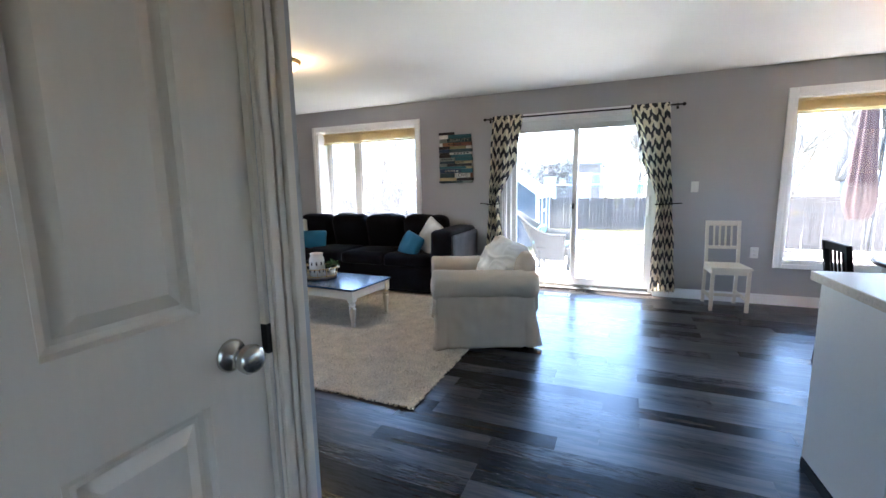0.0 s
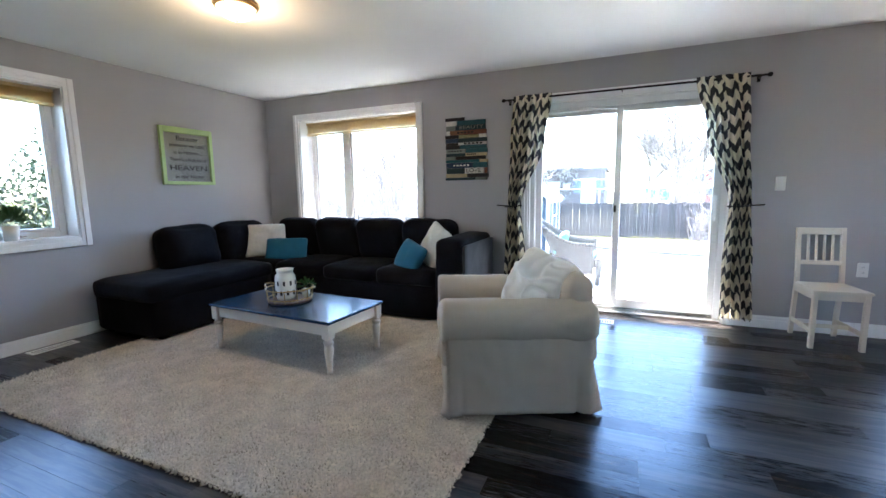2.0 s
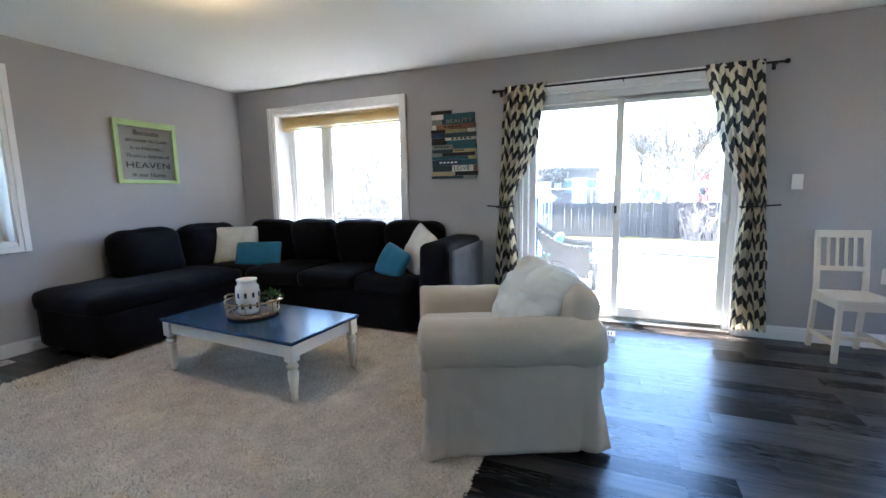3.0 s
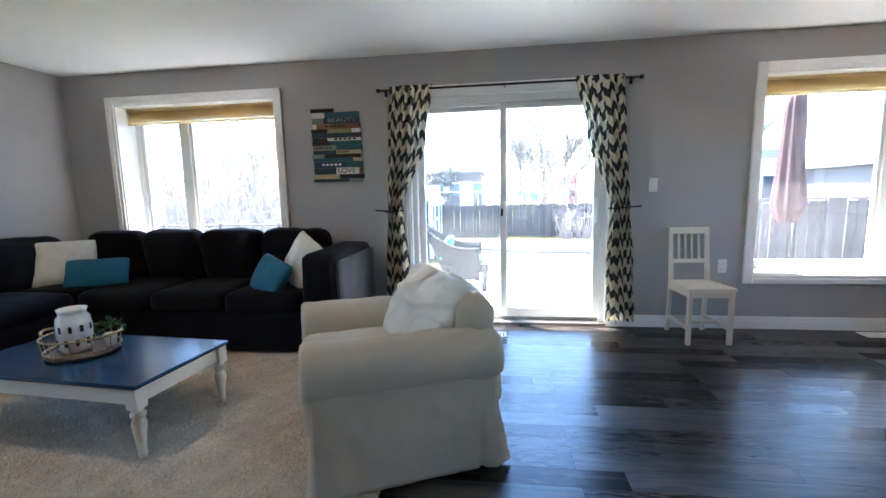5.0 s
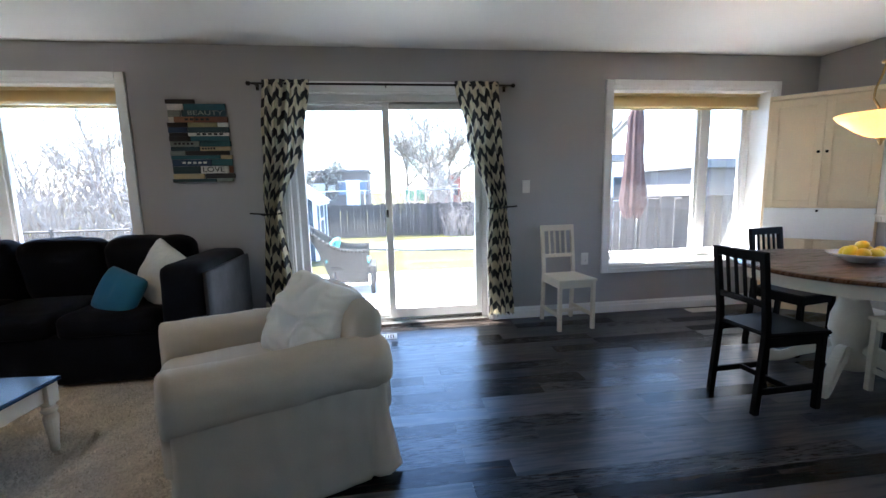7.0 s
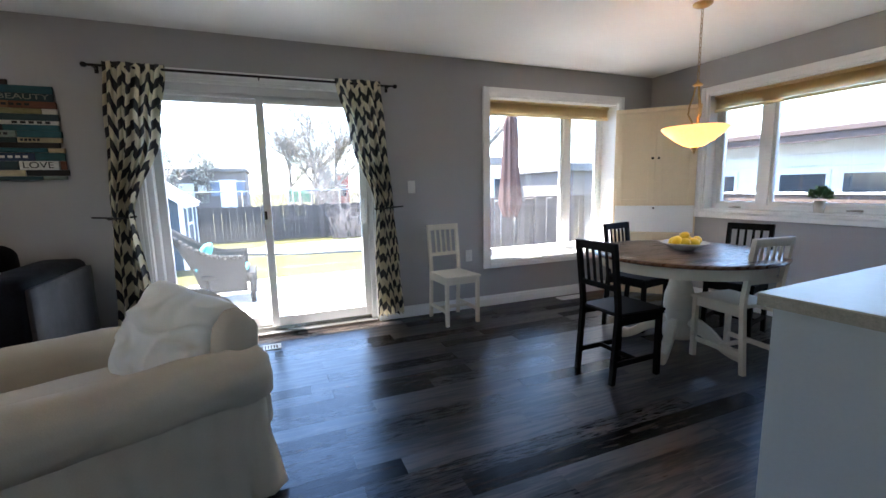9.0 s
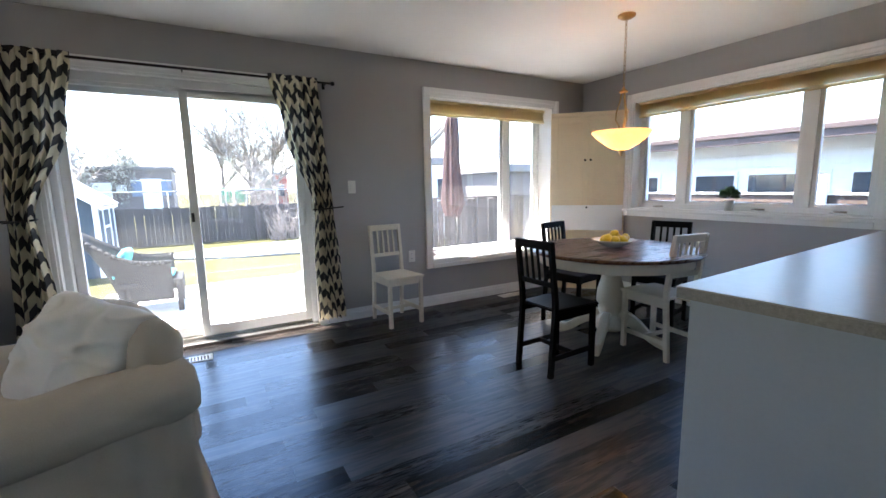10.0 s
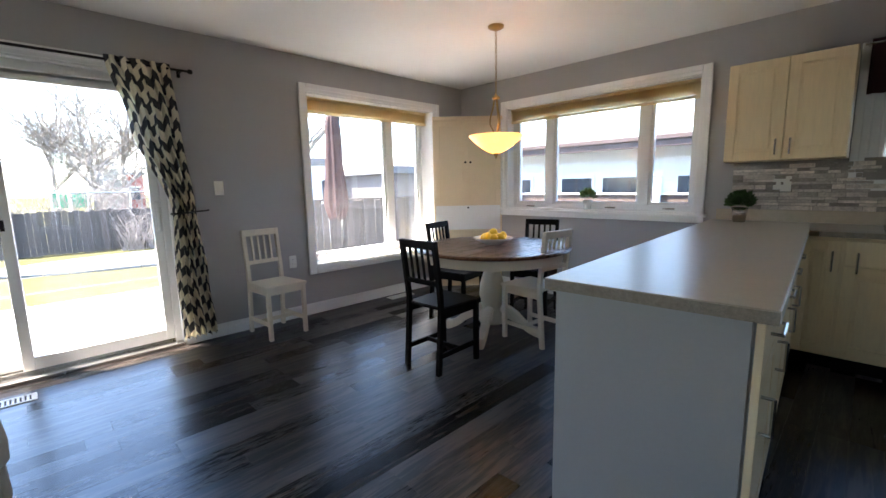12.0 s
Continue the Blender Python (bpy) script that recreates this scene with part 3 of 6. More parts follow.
box(hd, 0.781, 0.805, YN + 0.012, YN + 0.03, 0.93, 1.15, 0.008)
part("handle", hd, VINYL, sd, "white plastic pull handle")
lt = B()
box(lt, -0.058, -0.036, YN + 0.066, YN + 0.0765, 1.0, 1.07, 0.003)
part("latch", lt, IRON, sd, "small black latch")

# baseboards
def baseboard(name, along, wall, inward, lo, hi):
    bm = B()
    for d, z0, z1 in ((0.016, 0.002, 0.075), (0.011, 0.075, 0.10), (0.006, 0.10, 0.112)):
        q0, q1 = sorted((wall, wall + inward * d))
        if along == "x":
            box(bm, lo, hi, q0, q1, z0, z1, 0.002)
        else:
            box(bm, q0, q1, lo, hi, z0, z1, 0.002)
    return structure(name, bm, TRIM, "white moulded baseboard along the wall", "baseboard")


baseboard("baseboard_north_west", "x", YN, -1, XW, SD[0] - 0.076)
baseboard("baseboard_north_east", "x", YN, -1, SD[1] + 0.076, XE)
baseboard("baseboard_west", "y", XW, 1, 0.25, YN - 0.017)
baseboard("baseboard_east", "y", XE, -1, 1.75, YN - 0.017)
baseboard("baseboard_hall", "y", HX, 1, DY1 + 0.100, 0.128)

# hall door
hdoor = thing("door_2", Matrix.Translation((HX - 0.014, 0, 0)), "closed ivory six panel hall door with a nickel knob", "door", kind="structure")
dl = B()
yl = [DY0, -0.590, -0.418, -0.375, -0.140, DY1]
zl = [0.01, 0.22, 0.91, 1.09, 1.66, 1.74, 1.93, DH]
for i in range(5):
    for j in range(7):
        panel = i in (1, 3) and j in (1, 3, 5)
        if not panel:
            box(dl, -0.035, 0.0, yl[i], yl[i + 1], zl[j], zl[j + 1])
leafo = part("door_leaf", dl, DOORW, hdoor)
for i in (1, 3):
    for j in (1, 3, 5):
        a, b, c, d = yl[i], yl[i + 1], zl[j], zl[j + 1]
        pm = B()
        rings = []
        for inset, dep in ((0, 0.0), (0.006, -0.012), (0.016, -0.016), (0.024, -0.016), (0.050, -0.005), (0.054, -0.005)):
            rings.append([pm.verts.new((dep, y, z)) for y, z in ((a + inset, c + inset), (b - inset, c + inset), (b - inset, d - inset), (a + inset, d - inset))])
        for r0, r1 in zip(rings, rings[1:]):
            for k in range(4):
                pm.faces.new((r0[k], r0[(k + 1) % 4], r1[(k + 1) % 4], r1[k]))
        pm.faces.new(rings[-1])
        back = [pm.verts.new((-0.03, v.co.y, v.co.z)) for v in rings[0]]
        for k in range(4):
            pm.faces.new((rings[0][k], back[k], back[(k + 1) % 4], rings[0][(k + 1) % 4]))
        part("panel", pm, DOORW, leafo)
kb = B()
lathe(kb, [(0.033, 0), (0.033, 0.004), (0.028, 0.010), (0.013, 0.014), (0.012, 0.03), (0.022, 0.036), (0.028, 0.046), (0.029, 0.056), (0.024, 0.066), (0.012, 0.071), (0.001, 0.072)], 28)
part("door_knob", kb, STEEL, hdoor, "round brushed nickel knob", smooth=True, m=Matrix.Translation((0.0005, -0.085, 0.990)) @ Matrix.Rotation(radians(90), 4, "Y"))
sk = B()
box(sk, -0.002, 0.016, DY1 + 0.0005, DY1 + 0.012, 0.965, 1.03)
part("strike_plate", sk, IRON, hdoor)
jam = B()
box(jam, HX - 0.12, HX, DY1 + 0.001, DY1 + 0.012, 0, DH + 0.012)
box(jam, HX - 0.12, HX, DY0 - 0.012, DY0 - 0.001, 0, DH + 0.012)
box(jam, HX - 0.12, HX, DY0 - 0.001, DY1 + 0.001, DH + 0.001, DH + 0.012)
structure("door_jamb", jam, DOORW, "ivory painted door jamb", "trim")
dc = B()
for k0, k1, d in ((0.012, 0.098, 0.010), (0.018, 0.040, 0.018), (0.050, 0.066, 0.016), (0.074, 0.098, 0.023)):
    box(dc, HX, HX + d, DY1 + k0, DY1 + k1, 0, DH + k1, 0.003)
    box(dc, HX, HX + d, DY0 - k1, DY0 - k0, 0, DH + k1, 0.003)
    box(dc, HX, HX + d, DY0 - k0, DY1 + k0, DH + k0, DH + k1, 0.003)
structure("trim_door_2", dc, DOORW, "ivory fluted casing round the hall door", "trim")

# ---- living room ----
# sectional sofa along the north and west walls
sofa = thing("sectional_sofa", pose(0, 0, 0), "charcoal microfibre sectional sofa with a chaise end", "sofa")
SB = 0.40
bm = B()
soft_box(bm, (2.88, 0.86, 0.36), 0.05, pose(-2.92, 4.20, 0.21), n=6)
part("base", bm, SOFA, sofa, smooth=True)
bm = B()
soft_box(bm, (0.86, 1.28, 0.36), 0.05, pose(-3.90, 3.13, 0.21), n=6)
part("chaise_base", bm, SOFA, sofa, smooth=True)
for i, (x0, x1) in enumerate(((-3.46, -2.82), (-2.82, -2.18), (-2.18, -1.54))):
    bm = B()
    soft_box(bm, (x1 - x0 - 0.006, 0.66, 0.16), 0.055, pose((x0 + x1) / 2, 4.09, 0.42), n=9, bulge=(0, 0.02, 0.02), wrinkle=0.008, seed=i)
    part("seat_cushion", bm, SOFA, sofa, smooth=True)
for i, (x0, x1) in enumerate(((-3.95, -3.38), (-3.38, -2.80), (-2.80, -2.20), (-2.20, -1.56))):
    bm = B()
    soft_box(bm, (x1 - x0 - 0.01, 0.24, 0.48), 0.09, pose((x0 + x1) / 2, 4.47, 0.69, 12, 0, 0), n=9, bulge=(0, 0.04, 0.015), wrinkle=0.012, seed=5 + i)
    part("back_cushion", bm, SOFA, sofa, smooth=True)
bm = B()
soft_box(bm, (0.66, 0.62, 0.16), 0.055, pose(-3.78, 4.09, 0.42), n=9, bulge=(0, 0, 0.02), wrinkle=0.008, seed=21)
part("seat_cushion", bm, SOFA, sofa, smooth=True)
bm = B()
soft_box(bm, (0.84, 1.34, 0.17), 0.06, pose(-3.89, 3.13, 0.42), n=10, bulge=(0.01, 0.01, 0.015), wrinkle=0.009, seed=31)
part("chaise_cushion", bm, SOFA, sofa, smooth=True)
for i, (y0, y1) in enumerate(((2.98, 3.62), (3.62, 4.30))):
    bm = B()
    soft_box(bm, (0.24, y1 - y0 - 0.01, 0.46), 0.10, pose(-4.14, (y0 + y1) / 2, 0.68, 0, -12, 0), n=9, bulge=(0.05, 0, 0.02), wrinkle=0.012, seed=41 + i)
    part("back_cushion", bm, SOFA, sofa, smooth=True)
bm = B()
soft_box(bm, (2.84, 0.16, 0.66), 0.05, pose(-2.94, 4.60, 0.42), n=6)
part("backrest", bm, SOFA, sofa, smooth=True)
bm = B()
soft_box(bm, (0.28, 0.92, 0.74), 0.06, pose(-1.38, 4.17, 0.43), n=8, bulge=(0.01, 0.01, 0.02), wrinkle=0.007, seed=51)
part("armrest", bm, SOFA, sofa, smooth=True)
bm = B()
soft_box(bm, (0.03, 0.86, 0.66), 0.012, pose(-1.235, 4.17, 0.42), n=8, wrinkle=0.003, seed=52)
part("side_panel", bm, SOFAG, sofa, "lighter grey layer on the side of the arm", smooth=True)
for x, y in ((-4.25, 2.58), (-3.55, 2.58), (-1.34, 3.80), (-1.34, 4.55), (-4.25, 4.55), (-2.6, 3.82)):
    bm = B()
    box(bm, x - 0.03, x + 0.03, y - 0.03, y + 0.03, 0.0, 0.06, 0.005)
    part("foot", bm, BLACKWOOD, sofa)


def throw_pillow(label, m, w, h, t, mat, seed, name="cushion", wrinkle=0.008):
    ob = part(name, pillow(B(), w, h, t, seed=seed, wrinkle=wrinkle), mat, smooth=True, m=m)
    return tagged(ob, label, "cushion")


throw_pillow("fluffy cream square cushion leaning on the sofa back", pose(-3.87, 4.08, 0.68, -22, 0, 42), 0.48, 0.44, 0.17, FLEECE, 1, "cushion", 0.014)
throw_pillow("teal oblong cushion leaning on a cream cushion", pose(-3.50, 4.02, 0.605, -24, 0, 24), 0.50, 0.28, 0.13, TEAL, 2)
throw_pillow("teal square cushion leaning in the sofa corner", pose(-1.86, 3.93, 0.60, -25, 16, -26), 0.36, 0.32, 0.14, TEAL, 3)
throw_pillow("fluffy cream cushion leaning on the sofa arm", pose(-1.67, 4.10, 0.69, -20, 18, -42), 0.46, 0.44, 0.17, FLEECE, 4, "cushion", 0.014)

# coffee table
ct = thing("coffee_table", pose(-2.29, 2.81, 0.035, 0, 0, -4), "white coffee table with a navy top and turned legs", "table")
bm = box(B(), -0.61, 0.61, -0.31, 0.31, 0.336, 0.356, 0.006)
part("tabletop", bm, TABLETOP, ct, "glossy navy stained top")
for y in (-0.268, 0.268):
    part("apron", box(B(), -0.535, 0.535, y - 0.011, y + 0.011, 0.25, 0.336, 0.003), WHITEWOOD, ct)
for x in (-0.565, 0.565):
    part("apron", box(B(), x - 0.011, x + 0.011, -0.238, 0.238, 0.25, 0.336, 0.003), WHITEWOOD, ct)
for sx in (-1, 1):
    for sy in (-1, 1):
        bm = B()
        lathe(bm, [(0.016, -0.012), (0.021, 0.010), (0.018, 0.025), (0.023, 0.075), (0.031, 0.14), (0.032, 0.165), (0.024, 0.185), (0.034, 0.198), (0.034, 0.208), (0.024, 0.22), (0.028, 0.232)], 16, (sx * 0.565, sy * 0.268, 0))
        box(bm, sx * 0.565 - 0.031, sx * 0.565 + 0.031, sy * 0.268 - 0.031, sy * 0.268 + 0.031, 0.232, 0.336, 0.004)
        part("leg", bm, WHITEWOOD, ct)

TOPZ = 0.392
tray = thing("tray", pose(-2.36, 2.83, TOPZ), "round brass wire tray with a wooden base on the coffee table", "tray")
bm = lathe(B(), [(0.001, 0), (0.155, 0), (0.165, 0.008), (0.165, 0.016), (0.15, 0.018), (0.001, 0.014)], 36)
part("base", bm, material("tray_wood", (0.12, 0.07, 0.04), 0.5, vary=0.2), tray)
for z, r in ((0.035, 0.168), (0.11, 0.178)):
    bm = B()
    for i in range(36):
        a, b = 2 * math.pi * i / 36, 2 * math.pi * (i + 1) / 36
        beam(bm, (r * math.cos(a), r * math.sin(a), z), (r * math.cos(b), r * math.sin(b), z), 0.005, seg=6)
    part("ring", bm, BRASS, tray, smooth=True)
for i in range(12):
    a = 2 * math.pi * i / 12
    bm = beam(B(), (0.165 * math.cos(a), 0.165 * math.sin(a), 0.012), (0.178 * math.cos(a), 0.178 * math.sin(a), 0.11), 0.003, seg=6)
    part("wire", bm, BRASS, tray)
for s in (-1, 1):
    bm = B()
    pts = [Vector((s * (0.178 + 0.05 * math.sin(math.pi * k / 8)), 0.06 * math.cos(math.pi * k / 8), 0.105 + 0.02 * math.sin(math.pi * k / 8))) for k in range(9)]
    for a, b in zip(pts, pts[1:]):
        beam(bm, a, b, 0.007, seg=6)
    part("handle", bm, BRASS, tray)
jar = thing("lantern_jar", pose(-2.38, 2.81, TOPZ + 0.019), "white ceramic lantern jar with cut-out slots on a tray", "jar")
bm = lathe(B(), [(0.001, 0), (0.062, 0), (0.074, 0.025), (0.078, 0.07), (0.080, 0.145), (0.074, 0.19), (0.06, 0.21), (0.062, 0.22), (0.068, 0.238), (0.062, 0.24), (0.054, 0.217), (0.05, 0.20), (0.001, 0.195)], 32)
part("body", bm, CERAMIC, jar, smooth=True)
for z in (0.06, 0.135):
    for i in range(10):
        a = 2 * math.pi * (i + (0.5 if z > 0.1 else 0)) / 10
        bm = box(B(), -0.008, 0.008, -0.003, 0.003, -0.018, 0.018, 0.002)
        part("slot", bm, INK, jar, m=Matrix.Translation((0.0785 * math.cos(a), 0.0785 * math.sin(a), z)) @ Matrix.Rotation(a + math.pi / 2, 4, "Z"))


def potted(name, m, pot_r, pot_h, leaf_r, leaf_n, label, pot_mat, seed, leaf_len=0.05, flat=1.0):
    rnd = random.Random(seed)
    t = thing(name, m, label, "plant")
    part("pot", lathe(B(), [(0.001, 0), (pot_r * 0.72, 0), (pot_r, pot_h), (pot_r * 0.88, pot_h), (pot_r * 0.84, pot_h * 0.85), (0.001, pot_h * 0.84)], 24), pot_mat, t, smooth=True)
    part("soil", lathe(B(), [(0.001, pot_h * 0.86), (pot_r * 0.84, pot_h * 0.86), (0.001, pot_h * 0.9)], 16), SOIL, t)
    bm = B()
    for i in range(leaf_n):
        a, e = rnd.uniform(0, 6.283), rnd.uniform(0.0, 1.45)
        d = Vector((math.cos(a) * math.cos(e), math.sin(a) * math.cos(e), math.sin(e) * flat))
        c = Vector((0, 0, pot_h + leaf_r * 0.25)) + d * leaf_r * rnd.uniform(0.35, 1.0)
        side = d.cross(Vector((rnd.uniform(-1, 1), rnd.uniform(-1, 1), rnd.uniform(-1, 1)))).normalized()
        L = leaf_len * rnd.uniform(0.6, 1.2)
        tip = c + (d + Vector((0, 0, rnd.uniform(-0.3, 0.6)))).normalized() * L
        mid = (c + tip) / 2 + d * 0.004
        v = [bm.verts.new(p) for p in (c, mid + side * L * 0.22, tip, mid - side * L * 0.22)]
        bm.faces.new(v)
    tagged(part("foliage", bm, LEAF, t), kind="stuff")
    return t


potted("potted_succulent", pose(-2.26, 2.90, TOPZ + 0.019), 0.035, 0.07, 0.06, 120, "small green plant in a white pot on the tray", CERAMIC, 5, 0.035)

# rug
RX0, RX1, RY0, RY1 = -3.72, -0.57, 1.42, 3.88
rug = thing("rug", pose(0, 0, 0), "thick cream shag rug on the dark floor", "rug")
part("backing", box(B(), RX0, RX1, RY0, RY1, 0.0045, 0.012, 0.003), material("rug_backing", (0.07, 0.06, 0.05), 0.95), rug, "dark woven backing")
rs = np.random.RandomState(3)
step = 0.017
gx, gy = np.meshgrid(np.arange(RX0, RX1, step), np.arange(RY0, RY1, step))
cx, cy = gx.ravel() + rs.uniform(-0.008, 0.008, gx.size), gy.ravel() + rs.uniform(-0.008, 0.008, gx.size)
ang, lean, hh, rr = rs.uniform(0, 6.28, cx.size), rs.uniform(0.0, 0.016, cx.size), rs.uniform(0.022, 0.038, cx.size), rs.uniform(0.008, 0.013, cx.size)
dirn = rs.uniform(0, 6.28, cx.size)
V = np.zeros((cx.size, 4, 3))
for k in range(3):
    V[:, k, 0], V[:, k, 1], V[:, k, 2] = cx + rr * np.cos(ang + 2.094 * k), cy + rr * np.sin(ang + 2.094 * k), 0.010
V[:, 3, 0], V[:, 3, 1], V[:, 3, 2] = cx + lean * np.cos(dirn), cy + lean * np.sin(dirn), hh
base = np.arange(cx.size)[:, None] * 4
F = np.concatenate([base + np.array([[0, 1, 3]]), base + np.array([[1, 2, 3]]), base + np.array([[2, 0, 3]])])
me = bpy.data.meshes.new("pile")
me.from_pydata(V.reshape(-1, 3).tolist(), [], F.tolist())
me.materials.append(PILE)
me.shade_smooth()
pile = tagged(new("shag_surface", me), "cream shag pile", kind="stuff")
pile.parent = rug
mat_bed = part("pile_bed", box(B(), RX0 + 0.004, RX1 - 0.004, RY0 + 0.004, RY1 - 0.004, 0.012, 0.018, 0.003), PILE, rug)

# armchair, faces along its own +x
AC = pose(-0.62, 2.84, 0.0, 0, 0, 205)
arm = thing("armchair", AC, "white slipcovered armchair with rolled arms and a skirt", "armchair")
part("base", soft_box(B(), (0.74, 0.72, 0.36), 0.05, pose(-0.01, 0, 0.20), n=8), COTTON, arm, smooth=True)


def skirt_ring(bm, w, d, z0, z1, seed):
    """The hanging cover: flat panels, pleats kicked out at the corners, slack folds in the cloth."""
    n, rows_n, pts = 260, 22, []
    per = 2 * (w + d)
    for i in range(n):
        s = per * i / n
        if s < w:
            p, nrm, u, rear = Vector((-w / 2 + s, -d / 2, 0)), Vector((0, -1, 0)), min(s, w - s), s < w / 2
        elif s < w + d:
            p, nrm, u, rear = Vector((w / 2, -d / 2 + s - w, 0)), Vector((1, 0, 0)), min(s - w, w + d - s), False
        elif s < 2 * w + d:
            p, nrm, u, rear = Vector((w / 2 - (s - w - d), d / 2, 0)), Vector((0, 1, 0)), min(s - w - d, 2 * w + d - s), s - w - d > w / 2
        else:
            p, nrm, u, rear = Vector((-w / 2, d / 2 - (s - 2 * w - d), 0)), Vector((-1, 0, 0)), min(s - 2 * w - d, per - s), True
        pts.append((p, nrm, u, rear, s))
    rings = []
    for j in range(rows_n):
        k = j / (rows_n - 1)
        row = []
        for p, nrm, u, rear, s in pts:
            low = max(0.0, (k - 0.25) / 0.75)
            out = 0.016 * k + low ** 1.4 * (0.055 if rear and abs(nrm.x) > 0.5 else 0.030) * math.exp(-u / 0.045)
            out -= 0.020 * low * math.exp(-((u - 0.075) / 0.012) ** 2) * (1 if rear else 0.5)
            z = z1 + (z0 - z1) * k
            fold = noise.noise(Vector((s * 5.0 + z * 4.0, z * 6.0 - s * 2.0, seed)))
            out += 0.020 * math.sin(math.pi * min(1, k * 1.15)) * (0.5 - abs(fold)) * min(1, u / 0.08)
            out += 0.004 * noise.noise(Vector((s * 16, z * 9, seed)))
            q = p + nrm * out
            q.z = z + 0.006 * k * noise.noise(Vector((s * 6, seed, 0)))
            row.append(bm.verts.new(q))
        rings.append(row)
    for r0, r1 in zip(rings, rings[1:]):
        for i in range(n):
            j = (i + 1) % n
            bm.faces.new((r0[i], r0[j], r1[j], r1[i]))
    return bm


sk_ob = part("skirt", skirt_ring(B(), 0.78, 0.83, 0.022, 0.50, 1), COTTON, arm, smooth=True)
mod = sk_ob.modifiers.new("thick", "SOLIDIFY")
mod.thickness = 0.004


def rolled_arm(bm, s, seed):
    """An arm with a round roll over an upright side, drawn front to back, gathered behind."""
    cy, cz, r = 0.338, 0.530, 0.116
    prof = [(0.200, 0.30), (0.198, 0.38), (0.200, 0.45), (0.206, 0.50)]
    for a in range(170, -75, -8):
        prof.append((cy + r * math.cos(radians(a)), cz + r * math.sin(radians(a))))
    prof += [(0.394, 0.415), (0.404, 0.39), (0.408, 0.30)]
    stations = [(0.420, 0.030), (0.417, 0.014), (0.408, 0.004), (0.396, 0.0)]
    stations += [(0.396 - 0.78 * i / 44, 0.0) for i in range(1, 45)]
    stations += [(-0.405, 0.006), (-0.420, 0.020), (-0.428, 0.042)]
    mid = Vector((0, 0.315, 0.50))
    rings = []
    for x, inset in stations:
        back = max(0.0, min(1.0, (0.10 - x) / 0.45))
        ring = []
        for i, (y, z) in enumerate(prof):
            d = Vector((0, y, z)) - mid
            p = mid + d * max(0.0, 1 - inset / max(d.length, 0.02))
            drop = 0.020 * (x - 0.4) * (1 if z > 0.42 else 0)
            ang = math.atan2(z - cz, y - cy)
            gather = math.sin(22 * x + 5.2 * ang + 2.5 * noise.noise(Vector((x * 4, ang, seed))))
            lift = 0.013 * back * max(0.0, gather) ** 2 * (1 if 3 < i < 34 else 0.2)
            lift += 0.009 * noise.noise(Vector((x * 4.5, ang * 1.1, seed))) + 0.003 * noise.noise(Vector((x * 13, ang * 3, seed)))
            p += d.normalized() * lift
            ring.append(bm.verts.new((x, s * p.y, p.z + drop)))
        rings.append(ring)
    for r0, r1 in zip(rings, rings[1:]):
        for i in range(len(prof) - 1):
            bm.faces.new((r0[i], r0[i + 1], r1[i + 1], r1[i]))
    bm.faces.new(rings[0])
    bm.faces.new(rings[-1][::-1])
    return bm


for s in (-1, 1):
    part("armrest", rolled_arm(B(), s, 70 + s), COTTON, arm, smooth=True)
bm = B()
soft_box(bm, (0.16, 0.74, 0.46), 0.065, pose(-0.325, 0, 0.525, 0, -6, 0), n=14, bulge=(0.02, 0, 0.045), wrinkle=0.007, seed=81)
part("backrest", bm, COTTON, arm, smooth=True)
bm = B()
soft_box(bm, (0.66, 0.44, 0.16), 0.045, pose(0.09, 0, 0.435), n=12, bulge=(0.012, 0, 0.022), wrinkle=0.006, seed=91)
part("seat_cushion", bm, COTTON, arm, smooth=True)
for x in (-0.33, 0.33):
    for y in (-0.34, 0.34):
        part("foot", box(B(), x - 0.025, x + 0.025, y - 0.025, y + 0.025, 0.0, 0.05, 0.004), BLACKWOOD, arm)
throw_pillow("large crumpled off-white pillow slumped in the armchair", AC @ pose(-0.185, 0.07, 0.65, 0, 0, 28) @ pose(0, 0, 0, 0, -30, 0) @ pose(0, 0, 0, 0, 0, 90) @ pose(0, 0, 0, 0, 12, 0), 0.48, 0.44, 0.26, PILLOW, 9, "pillow", 0.024)


